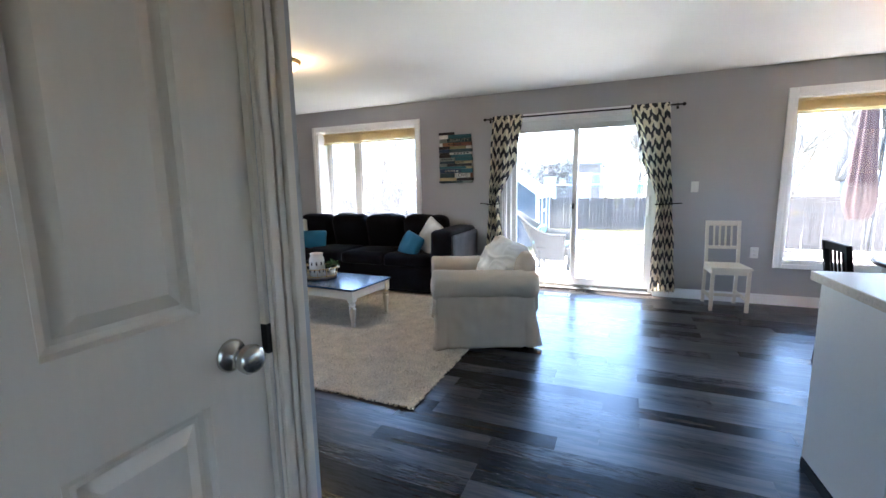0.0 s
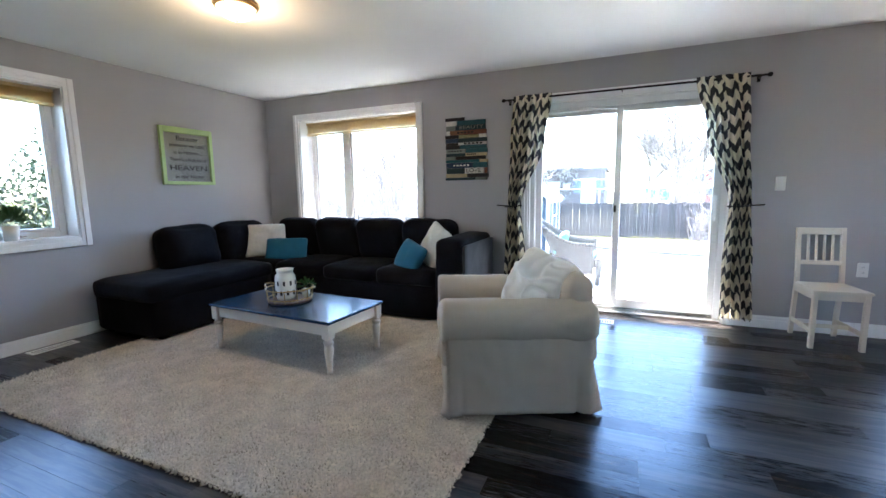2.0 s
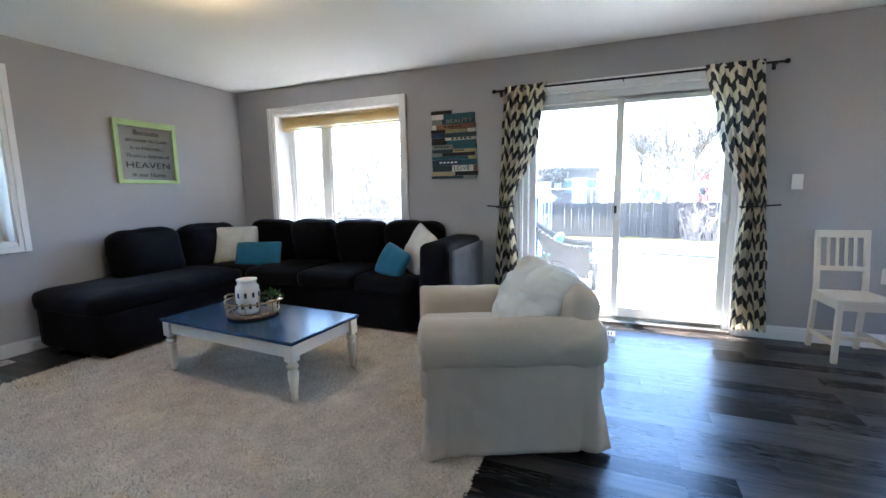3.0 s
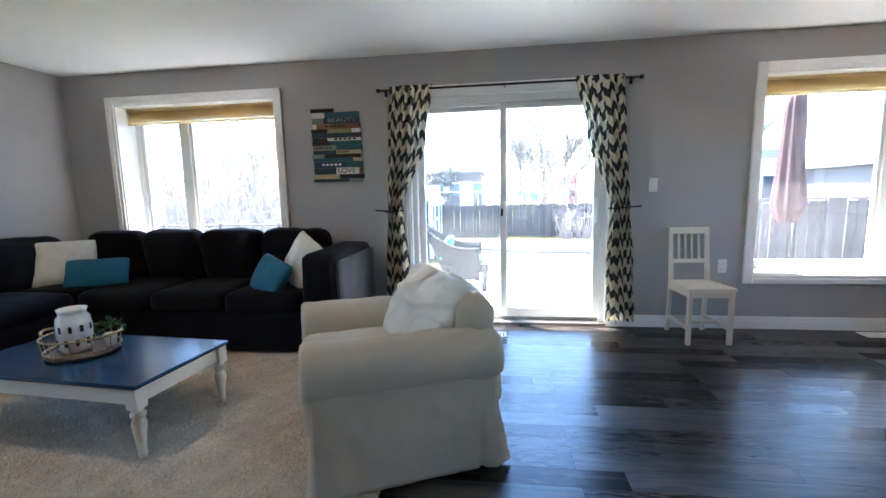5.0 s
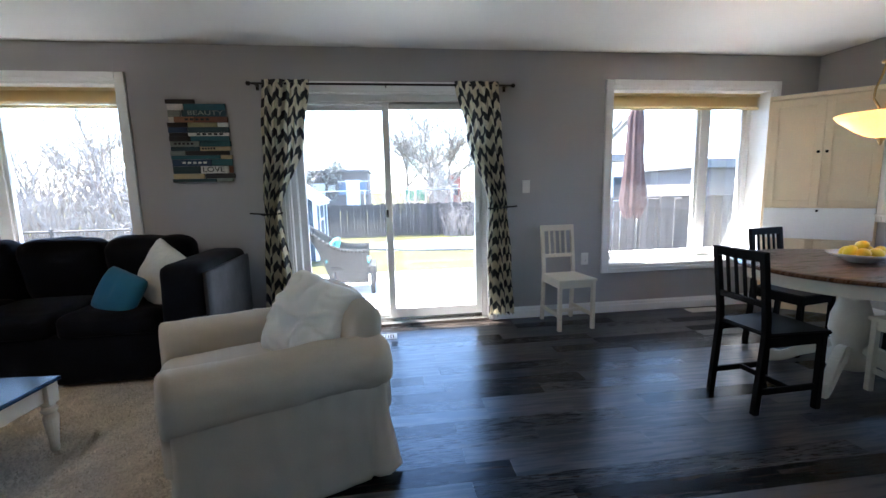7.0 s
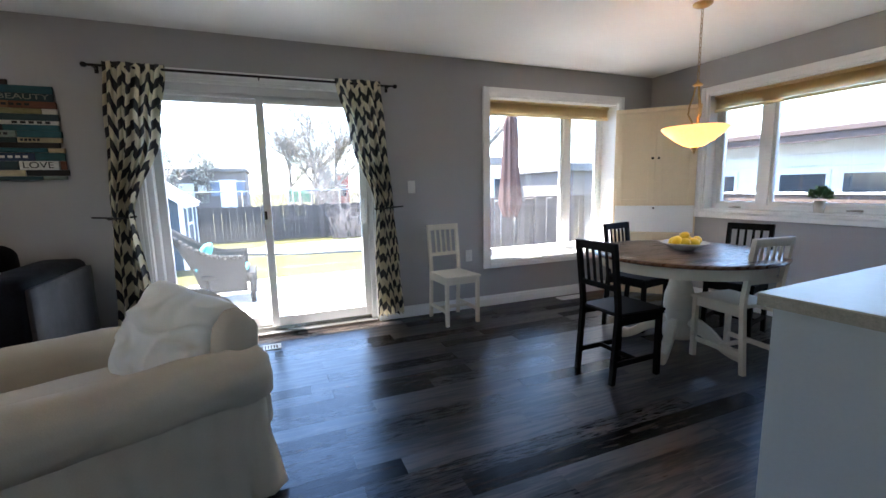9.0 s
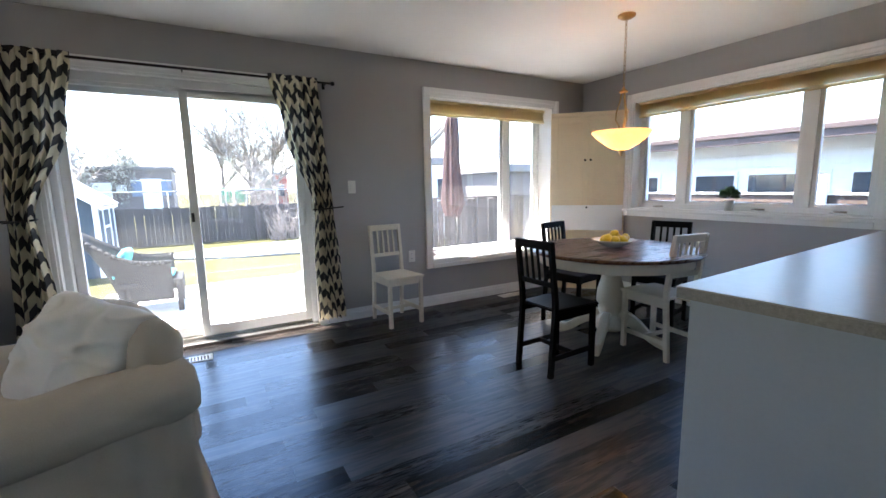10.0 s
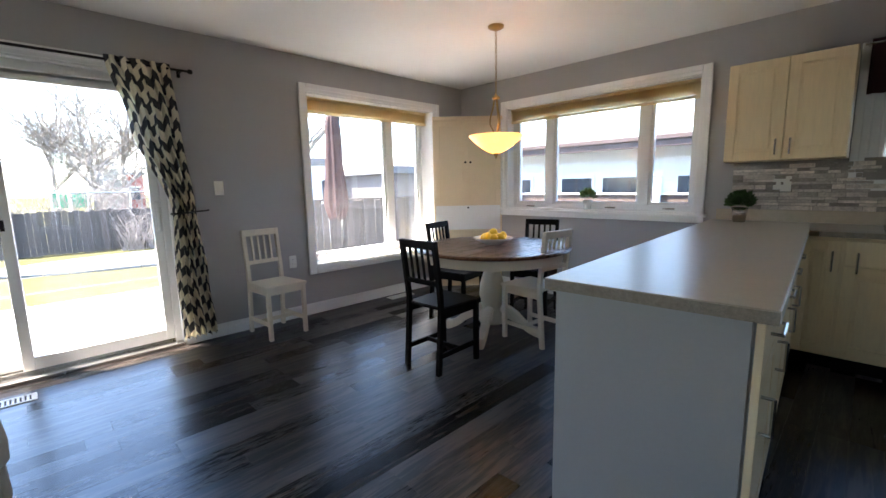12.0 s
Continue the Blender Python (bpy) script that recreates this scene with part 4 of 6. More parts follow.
# ---- wall things ----
def plank_sign():
    t = thing("plank_sign", pose(-1.545, YN - 0.004, 1.675), "wall sign of stacked teal and grey wood slats with painted words", "wall sign")
    tones = {"k": (0.008, 0.008, 0.010), "w": (0.62, 0.60, 0.55), "t": (0.008, 0.085, 0.105), "g": (0.20, 0.23, 0.20), "b": (0.010, 0.035, 0.085), "d": (0.010, 0.040, 0.050),
             "r": (0.16, 0.055, 0.03), "o": (0.26, 0.12, 0.055), "n": (0.42, 0.33, 0.19), "y": (0.25, 0.22, 0.10)}
    mats = {k: material("sign_slat_paint", c, 0.65, vary=0.3, scale=10, fine=80, bump=0.3, stretch=(0.2, 1, 1)) for k, c in tones.items()}
    # top to bottom: height and (tone, start, end) as shares of the width
    rows = [(0.035, ("k", 0.0, 0.46)), (0.050, ("w", 0.02, 0.27), ("t", 0.28, 0.95)), (0.052, ("g", 0.02, 0.22), ("d", 0.24, 0.95)),
            (0.046, ("w", 0.03, 0.11), ("o", 0.12, 0.44), ("r", 0.45, 0.97)), (0.036, ("k", 0.0, 0.31), ("y", 0.32, 0.79), ("w", 0.80, 0.97)),
            (0.044, ("b", 0.0, 0.30), ("d", 0.31, 0.98)), (0.028, ("k", 0.01, 0.30), ("w", 0.31, 0.97)), (0.040, ("k", 0.01, 0.34), ("t", 0.35, 0.97)),
            (0.044, ("g", 0.02, 0.48), ("t", 0.49, 0.99)), (0.034, ("d", 0.01, 0.47), ("n", 0.48, 0.98)), (0.036, ("g", 0.0, 0.24), ("k", 0.25, 0.95)),
            (0.032, ("t", 0.01, 0.80), ("n", 0.81, 1.0)), (0.056, ("b", 0.01, 0.64), ("t", 0.65, 0.99)), (0.060, ("d", 0.02, 0.45), ("w", 0.46, 0.91), ("r", 0.92, 0.99)),
            (0.042, ("n", 0.01, 0.51), ("k", 0.52, 1.01)), (0.028, ("d", 0.0, 0.70), ("g", 0.71, 0.98))]
    turn = Matrix.Rotation(radians(90), 4, "X")
    rnd = random.Random(4)
    z, w, tops = 0.335, 0.48, []
    for h, *spans in rows:
        for tone, a, b in spans:
            d = rnd.uniform(0.012, 0.026)
            part("slat", box(B(), (a - 0.5) * w, (b - 0.5) * w - 0.001, -d, 0.0, z - h + 0.001, z - 0.001, 0.0015), mats[tone], t)
        z -= h
        tops.append(z + h / 2)
    part("slat", box(B(), -0.115, 0.21, -0.027, -0.0262, tops[2] - 0.024, tops[2] + 0.024), mats["d"], t)
    lettering("BEAUTY", 0.050, mats["g"], t, Matrix.Translation((0.06, -0.028, tops[2])) @ turn, 0.27)
    part("slat", box(B(), -0.015, 0.195, -0.028, -0.0262, tops[13] - 0.028, tops[13] + 0.028), mats["w"], t)
    lettering("LOVE", 0.062, INK, t, Matrix.Translation((0.085, -0.029, tops[13])) @ turn, 0.165)
    for row, x0, x1, mat in ((6, -0.02, 0.20, INK), (8, -0.20, -0.04, INK), (9, 0.01, 0.12, INK), (12, -0.15, 0.05, WHITEINK), (3, -0.10, 0.10, INK)):
        for k in range(5):
            a = x0 + (x1 - x0) * k / 5
            part("painted_bar", box(B(), a, a + (x1 - x0) * 0.13, -0.0275, -0.0262, tops[row] - 0.008, tops[row] + 0.008), mat, t)
    return t


plank_sign()
sg = thing("framed_sign", pose(XW + 0.004, 3.54, 1.645), "old lime green window frame sign with black lettering on glass", "wall sign")
for y0, y1, z0, z1 in ((-0.30, -0.26, -0.30, 0.30), (0.26, 0.30, -0.30, 0.30), (-0.26, 0.26, -0.30, -0.265), (-0.26, 0.26, 0.24, 0.30)):
    part("frame_rail", box(B(), 0.0, 0.032, y0, y1, z0, z1, 0.004), LIME, sg)
pg = part("pane", box(B(), 0.012, 0.016, -0.26, 0.26, -0.265, 0.24), GLASS, sg)
pg.visible_shadow = False
side = Matrix.Rotation(radians(90), 4, "Z") @ Matrix.Rotation(radians(90), 4, "X")
for text, size, z, w in (("Because", 0.072, 0.185, 0.24), ("someone we Love", 0.058, 0.115, 0.40), ("is in Heaven...", 0.056, 0.04, 0.32), ("There's a little bit of", 0.05, -0.035, 0.42), ("HEAVEN", 0.08, -0.125, 0.42), ("in our Home", 0.056, -0.215, 0.32)):
    lettering(text, size, INK, sg, Matrix.Translation((0.018, 0.0, z)) @ side, w)


def wall_plate(name, x, z, label, rocker):
    t = thing(name, pose(x, YN, z), label, "switch" if rocker else "outlet")
    part("cover_plate", box(B(), -0.036, 0.036, -0.007, 0.0, -0.058, 0.058, 0.003), PLATE, t)
    if rocker:
        part("rocker", box(B(), -0.016, 0.016, -0.011, -0.007, -0.033, 0.033, 0.002), PLATE, t)
    else:
        for s in (-1, 1):
            face = part("socket", box(B(), -0.017, 0.017, -0.009, -0.007, s * 0.021 - 0.015, s * 0.021 + 0.015, 0.002), PLATE, t)
            for x2 in (-0.006, 0.006):
                part("slot", box(B(), x2 - 0.001, x2 + 0.001, -0.0095, -0.0088, s * 0.021 - 0.004, s * 0.021 + 0.005), INK, face)


wall_plate("light_switch", 1.23, 1.25, "white rocker light switch on the grey wall", True)
wall_plate("wall_outlet", 1.817, 0.55, "white electrical outlet low on the grey wall", False)

# curtains on an iron rod
ROD_Y, ROD_Z = 4.585, 2.115
rod = thing("curtain_rod", pose(0, ROD_Y, ROD_Z), "thin black iron curtain rod above the sliding door", "curtain rod")
part("rod", beam(B(), (-1.10, 0, 0), (1.06, 0, 0), 0.009, seg=12), IRON, rod, smooth=True)
for x in (-1.11, 1.07):
    part("finial", lathe(B(), [(0.001, -0.02), (0.016, -0.012), (0.018, 0), (0.016, 0.012), (0.001, 0.02)], 14), IRON, rod, smooth=True, m=pose(x, 0, 0, 0, 90, 0))
for x in (-1.07, -0.02, 1.02):
    bm = B()
    beam(bm, (x, 0, 0.0), (x, 0.113, 0.0), 0.006)
    box(bm, x - 0.012, x + 0.012, 0.108, 0.114, -0.03, 0.03, 0.002)
    part("bracket", bm, IRON, rod)


def curtain(rows, folds, seed, label):
    """Cloth hung from the rod and gathered at a tieback: rows of (height, left edge, right edge)."""
    t = thing("curtain", pose(0, ROD_Y, 0), label, "curtain", "curtains at the sliding door")
    bm = B()
    uv = bm.loops.layers.uv.new("UVMap")
    nu, nv, cloth = 168, 100, 0.98
    zs = [r[0] for r in rows]
    grid = []
    for j in range(nv + 1):
        z = zs[0] + (zs[-1] - zs[0]) * j / nv
        i = max(k for k in range(len(rows) - 1) if rows[k][0] >= z - 1e-9)
        a, b = rows[i], rows[i + 1]
        f = (a[0] - z) / (a[0] - b[0])
        f = f * f * (3 - 2 * f)
        l, r = a[1] + (b[1] - a[1]) * f, a[2] + (b[2] - a[2]) * f
        w = r - l
        deep = 0.024 + 0.020 * min(1, (zs[0] - z) / 0.5)
        row = []
        for k in range(nu + 1):
            u = k / nu
            ph = 2 * math.pi * folds * u + 0.5 * math.sin(3 * z + seed)
            y = deep * math.sin(ph) * (0.75 + 0.35 * math.sin(ph * 0.37 + seed)) + 0.012 * math.sin(2.3 * ph + seed + 2 * z)
            if abs(z - ROD_Z) < 0.035:
                y = y * 0.6
            x = l + w * (u + 0.018 * math.sin(2 * ph + z * 2))
            row.append((bm.verts.new((x, y - 0.012, z + 0.006 * math.sin(ph) * (1 if j == nv else 0))), u * cloth, zs[0] - z))
        grid.append(row)
    for r0, r1 in zip(grid, grid[1:]):
        for k in range(nu):
            q = (r0[k], r0[k + 1], r1[k + 1], r1[k])
            f = bm.faces.new([c[0] for c in q])
            for loop, c in zip(f.loops, q):
                loop[uv].uv = (c[1], c[2])
    part("cloth", bm, CHEVRON, t, smooth=True)
    return t


cl = curtain([(2.145, -1.00, -0.63), (1.72, -1.03, -0.70), (1.08, -1.06, -0.93), (0.55, -1.10, -0.88), (0.12, -1.13, -0.86)], 6.5, 1, "grey and cream chevron curtain tied back beside the sliding door")
cr = curtain([(2.145, 0.56, 0.94), (1.72, 0.66, 0.97), (1.06, 0.86, 1.01), (0.55, 0.83, 1.05), (0.09, 0.84, 1.09)], 6.5, 4, "grey and cream chevron curtain tied back over white casing")
for x0, x1, hx in ((-1.075, -0.925, -1.17), (0.855, 1.015, 1.10)):
    z = 1.07
    t = thing("tieback", pose(0, ROD_Y, z), "black iron curtain tieback hook on the wall", "tieback")
    bm = B()
    cxm, rx = (x0 + x1) / 2, (x1 - x0) / 2 + 0.008
    for i in range(20):
        a, b = 2 * math.pi * i / 20, 2 * math.pi * (i + 1) / 20
        beam(bm, (cxm + rx * math.cos(a), -0.01 + 0.062 * math.sin(a), 0.006 * math.cos(a)), (cxm + rx * math.cos(b), -0.01 + 0.062 * math.sin(b), 0.006 * math.cos(b)), 0.007, seg=6)
    part("loop", bm, IRON, t)
    bm = B()
    beam(bm, (hx, 0.113, 0), (hx, -0.02, 0.01), 0.006)
    beam(bm, (hx, -0.02, 0.01), (cxm, -0.06, 0.0), 0.006)
    part("hook", bm, IRON, t)


def blind(name, along, f, a0, a1, z1, drop, label):
    """A folded cellular blind under its head rail."""
    t = thing(name, Matrix(), label, "blind")
    bm = B()
    if along == "x":
        box(bm, a0, a1, f, f + 0.05, z1 - 0.03, z1 - 0.001, 0.004)
    else:
        lo, hi = sorted((f, f + 0.05))
        box(bm, lo, hi, a0, a1, z1 - 0.03, z1 - 0.001, 0.004)
    part("head_rail", bm, BLIND, t)
    bm = B()
    n = 7
    prof = []
    for i in range(2 * n + 1):
        prof.append((0.046 if i % 2 else 0.006, z1 - 0.03 - (drop - 0.055) * i / (2 * n)))
    for p, q in zip(prof, prof[1:]):
        for d0, d1 in ((p[0], q[0]),):
            pts = [(a0, d0, p[1]), (a1, d0, p[1]), (a1, d1, q[1]), (a0, d1, q[1])]
            if along == "x":
                bm.faces.new([bm.verts.new((a, f + d, z)) for a, d, z in pts])
            else:
                bm.faces.new([bm.verts.new((f + d, a, z)) for a, d, z in pts])
    part("pleat", bm, BLIND, t)
    bm = B()
    if along == "x":
        box(bm, a0, a1, f + 0.006, f + 0.044, z1 - drop, z1 - drop + 0.025, 0.004)
    else:
        box(bm, f + 0.006, f + 0.044, a0, a1, z1 - drop, z1 - drop + 0.025, 0.004)
    part("bottom_rail", bm, BLIND, t)
    return t


blind("window_blind", "x", YN + 0.12, LW[0] + 0.014, LW[1] - 0.014, LW[3] - 0.012, 0.16, "beige cellular blind drawn up in the living room window")
blind("window_blind", "x", YN + 0.12, RW[0] + 0.014, RW[1] - 0.014, RW[3] - 0.012, 0.15, "beige cellular blind drawn up in the dining window")
blind("window_blind", "y", XE + 0.06, EW[0] + 0.014, EW[1] - 0.014, EW[3] - 0.012, 0.16, "long beige cellular blind drawn up in the wide window")
blind("window_blind", "y", XW - 0.15, WW[0] + 0.014, WW[1] - 0.014, WW[3] - 0.012, 0.14, "beige cellular blind drawn up in the side window")

# floor registers
def register(m, w, d, label):
    t = thing("floor_vent", m, label, "vent", "floor vents")
    bm = B()
    box(bm, -w / 2, w / 2, -d / 2, -d / 2 + 0.014, 0.004, 0.010, 0.001)
    box(bm, -w / 2, w / 2, d / 2 - 0.014, d / 2, 0.004, 0.010, 0.001)
    box(bm, -w / 2, -w / 2 + 0.014, -d / 2 + 0.014, d / 2 - 0.014, 0.004, 0.010, 0.001)
    box(bm, w / 2 - 0.014, w / 2, -d / 2 + 0.014, d / 2 - 0.014, 0.004, 0.010, 0.001)
    part("frame", bm, TRIM, t)
    part("backing", box(B(), -w / 2 + 0.01, w / 2 - 0.01, -d / 2 + 0.01, d / 2 - 0.01, 0.0035, 0.0045), INK, t)
    n = int(w / 0.022)
    for i in range(n):
        x = -w / 2 + 0.02 + (w - 0.04) * i / (n - 1)
        part("slat", box(B(), x - 0.006, x + 0.006, -d / 2 + 0.014, d / 2 - 0.014, 0.005, 0.009), TRIM, t)


register(pose(-0.16, 4.40, 0), 0.30, 0.12, "white metal floor vent by the sliding door")
register(pose(3.0, 4.57, 0), 0.32, 0.12, "white metal floor vent under the dining window")
register(pose(-4.24, 2.12, 0, 0, 0, 90), 0.32, 0.12, "white metal floor vent under the side window")

# ceiling lamp
cl_ = thing("ceiling_lamp", pose(-2.30, 2.46, H) @ Matrix.Diagonal((0.8, 0.8, 0.9, 1)), "flush ceiling lamp, lit, with a white glass bowl and bronze rim", "lamp")
part("rim", lathe(B(), [(0.001, 0.0), (0.165, 0.0), (0.17, -0.012), (0.16, -0.03), (0.15, -0.035), (0.14, -0.02), (0.001, -0.018)], 40), BRASS, cl_, smooth=True)
part("bowl", lathe(B(), [(0.148, -0.03), (0.14, -0.055), (0.115, -0.08), (0.07, -0.10), (0.02, -0.108), (0.001, -0.109)], 40), SHADEW, cl_, smooth=True)
part("finial", lathe(B(), [(0.001, -0.125), (0.009, -0.12), (0.01, -0.112), (0.006, -0.106)], 14), BRASS, cl_, smooth=True)
bulb("ceiling_lamp_light", (-2.30, 2.46, H - 0.18), 0.7, (1.0, 0.72, 0.42), 0.09)

# ---- dining corner ----
def dining_chair(mat, label, name="dining_chair"):
    """Facing its own +y; the back leans away."""
    t = thing(name, Matrix(), label, "chair", "dining chairs")
    w, d, sh = 0.40, 0.40, 0.45
    bm = B()
    v = []
    for z in (sh - 0.022, sh):
        v.append([bm.verts.new((x, y, z)) for x, y in ((-0.18, -0.19), (0.18, -0.19), (0.205, 0.21), (-0.205, 0.21))])
    bm.faces.new(v[0][::-1])
    bm.faces.new(v[1])
    for i in range(4):
        bm.faces.new((v[0][i], v[0][(i + 1) % 4], v[1][(i + 1) % 4], v[1][i]))
    bmesh.ops.bevel(bm, geom=bm.edges[:], offset=0.006, segments=2, affect="EDGES")
    part("seat", bm, mat, t)
    for s in (-1, 1):
        bm = box(B(), -0.018, 0.018, -0.018, 0.018, 0, sh - 0.022, 0.004, pose(s * 0.175, 0.178, 0))
        part("front_leg", bm, mat, t)
        bm = B()
        path = [(-0.225, 0.0), (-0.19, 0.44), (-0.195, 0.52), (-0.245, 0.885)]
        rings = []
        for y, z in path:
            rings.append([bm.verts.new((s * 0.165 + a * 0.016, y + b * 0.017, z)) for a, b in ((-1, -1), (1, -1), (1, 1), (-1, 1))])
        bm.faces.new(rings[0][::-1])
        bm.faces.new(rings[-1])
        for r0, r1 in zip(rings, rings[1:]):
            for i in range(4):
                bm.faces.new((r0[i], r0[(i + 1) % 4], r1[(i + 1) % 4], r1[i]))
        part("back_leg", bm, mat, t)
        part("side_stretcher", box(B(), s * 0.17 - 0.008, s * 0.17 + 0.008, -0.20, 0.17, 0.11, 0.145, 0.003), mat, t)
        part("seat_rail", box(B(), s * 0.175 - 0.009, s * 0.175 + 0.009, -0.18, 0.165, sh - 0.075, sh - 0.022, 0.002), mat, t)
    part("front_rail", box(B(), -0.16, 0.16, 0.17, 0.188, sh - 0.075, sh - 0.022, 0.002), mat, t)
    part("cross_stretcher", box(B(), -0.164, 0.164, -0.02, -0.004, 0.115, 0.145, 0.003), mat, t)
    lean = Matrix.Translation((0, -0.195, 0.52)) @ Matrix.Rotation(radians(7.8), 4, "X")
    part("top_rail", box(B(), -0.182, 0.182, -0.013, 0.013, 0.315, 0.37, 0.005), mat, t, m=lean)
    part("lower_rail", box(B(), -0.15, 0.15, -0.010, 0.010, 0.07, 0.105, 0.003), mat, t, m=lean)
    for i in range(4):
        x = -0.09 + 0.06 * i
        part("back_slat", box(B(), x - 0.010, x + 0.010, -0.006, 0.006, 0.105, 0.315, 0.002), mat, t, m=lean)
    return t


wc = dining_chair(WHITEWOOD, "cream painted wooden chair standing by the grey wall")
wc.matrix_basis = pose(1.525, 4.42, 0.004, 0, 0, 184) @ Matrix.Diagonal((0.89, 0.92, 1, 1))
wc2 = copy_thing(wc, pose(2.88, 2.73, 0.004, 0, 0, -6))
tagged(wc2, "cream painted wooden chair drawn up to the dining table")
bc = dining_chair(BLACKWOOD, "black painted wooden chair at the dining table")
bc.matrix_basis = pose(2.07, 2.94, 0.004, 0, 0, -88) @ Matrix.Diagonal((0.91, 0.94, 1, 1))
copy_thing(bc, pose(2.92, 3.60, 0.004, 0, 0, 190))
copy_thing(bc, pose(3.46, 3.10, 0.004, 0, 0, 105))

TX, TY = 2.74, 3.04
dt = thing("dining_table", pose(TX, TY, 0.004), "round dining table with a brown oak top and white pedestal", "table")
part("tabletop", lathe(B(), [(0.001, 0.715), (0.60, 0.715), (0.622, 0.722), (0.625, 0.733), (0.618, 0.743), (0.60, 0.746), (0.001, 0.746)], 72), OAK, dt, "brown oak top with a plank grain")
part("apron", lathe(B(), [(0.55, 0.64), (0.56, 0.64), (0.56, 0.715), (0.55, 0.715)], 72), WHITEWOOD, dt, smooth=False)
part("pedestal", lathe(B(), [(0.10, 0.10), (0.115, 0.13), (0.11, 0.18), (0.075, 0.21), (0.085, 0.25), (0.105, 0.33), (0.10, 0.42), (0.07, 0.52), (0.065, 0.56), (0.085, 0.58), (0.085, 0.60), (0.06, 0.62), (0.14, 0.64), (0.14, 0.715)], 28), WHITEWOOD, dt, smooth=True)
for k in range(4):
    bm = B()
    prof = [(0.06, 0.20, 0.055), (0.14, 0.20, 0.055), (0.22, 0.15, 0.05), (0.29, 0.085, 0.04), (0.35, 0.05, 0.035), (0.40, 0.045, 0.045)]
    rings = []
    for r, z, h in prof:
        rings.append([bm.verts.new((r, a * 0.03, z + b * h)) for a, b in ((-1, -1), (1, -1), (1, 0.9), (-1, 0.9))])
    bm.faces.new(rings[0][::-1])
    bm.faces.new(rings[-1])
    for r0, r1 in zip(rings, rings[1:]):
        for i in range(4):
            bm.faces.new((r0[i], r0[(i + 1) % 4], r1[(i + 1) % 4], r1[i]))
    bmesh.ops.bevel(bm, geom=bm.edges[:], offset=0.008, segments=2, affect="EDGES")
    part("foot", bm, WHITEWOOD, dt, m=Matrix.Rotation(radians(25 + 90 * k), 4, "Z"))

bowl = thing("fruit_bowl", pose(TX + 0.04, TY + 0.02, 0.751), "shallow white bowl on the dining table", "bowl")
part("bowl", lathe(B(), [(0.001, 0), (0.06, 0), (0.07, 0.006), (0.13, 0.035), (0.165, 0.055), (0.16, 0.058), (0.12, 0.04), (0.06, 0.014), (0.001, 0.012)], 40), CERAMIC, bowl, smooth=True)
rnd = random.Random(8)
for i, (x, y, z) in enumerate(((0, 0, 0.10), (0.07, 0.02, 0.062), (-0.06, 0.04, 0.062), (0.01, -0.075, 0.062), (-0.05, -0.05, 0.062), (0.04, 0.075, 0.062), (0.075, -0.045, 0.07), (-0.09, -0.01, 0.072))):
    bm = lathe(B(), [(0.001, -0.046), (0.008, -0.042), (0.02, -0.032), (0.03, -0.012), (0.031, 0.006), (0.026, 0.024), (0.014, 0.036), (0.006, 0.042), (0.001, 0.046)], 18)
    ob = part("lemon", bm, LEMON, smooth=True, m=pose(TX + 0.04 + x, TY + 0.02 + y, 0.751 + z, rnd.uniform(60, 110), 0, rnd.uniform(0, 360)))
    tagged(ob, "bright yellow lemon piled in a white bowl", "lemon", "lemons in the bowl")

# pendant
pn = thing("pendant_lamp", pose(2.80, 3.045, H), "pendant lamp, lit, with an amber glass bowl on a chain", "lamp")
part("canopy", lathe(B(), [(0.001, -0.001), (0.062, -0.001), (0.06, -0.014), (0.035, -0.028), (0.01, -0.034), (0.001, -0.035)], 28), BRASS, pn, smooth=True)
for i in range(15):
    z = -0.04 - 0.031 * i
    bm = B()
    for k in range(10):
        a, b = 2 * math.pi * k / 10, 2 * math.pi * (k + 1) / 10
        beam(bm, (0.008 * math.cos(a), 0, z - 0.014 + 0.018 * math.sin(a)), (0.008 * math.cos(b), 0, z - 0.014 + 0.018 * math.sin(b)), 0.0022, seg=5)
    part("chain_link", bm, BRASS, pn, m=Matrix.Rotation(radians(90 * (i % 2)), 4, "Z"))
part("hub", lathe(B(), [(0.001, -0.545), (0.03, -0.540), (0.034, -0.530), (0.012, -0.515), (0.008, -0.500), (0.001, -0.495)], 20), BRASS, pn, smooth=True)
for k in range(3):
    a = 2 * math.pi * k / 3
    bm = B()
    pts = [(0.012, -0.540), (0.022, -0.600), (0.045, -0.680), (0.048, -0.730), (0.02, -0.785), (0.03, -0.832)]
    for (r0, z0), (r1, z1) in zip(pts, pts[1:]):
        beam(bm, (r0 * math.cos(a), r0 * math.sin(a), z0), (r1 * math.cos(a), r1 * math.sin(a), z1), 0.006, seg=6)
    part("arm", bm, BRASS, pn)
part("shade", lathe(B(), [(0.212, -0.817), (0.216, -0.824), (0.182, -0.862), (0.118, -0.912), (0.06, -0.947), (0.02, -0.957), (0.02, -0.952), (0.06, -0.940), (0.113, -0.905), (0.177, -0.855), (0.206, -0.819)], 48), SHADE, pn, "glowing amber alabaster glass bowl", smooth=True)
part("finial", lathe(B(), [(0.001, -1.002), (0.008, -0.992), (0.01, -0.982), (0.022, -0.962), (0.02, -0.955)], 14), BRASS, pn, smooth=True)
bulb("pendant_light", (2.80, 3.045, H - 0.85), 0.7, (1.0, 0.74, 0.42), 0.04)

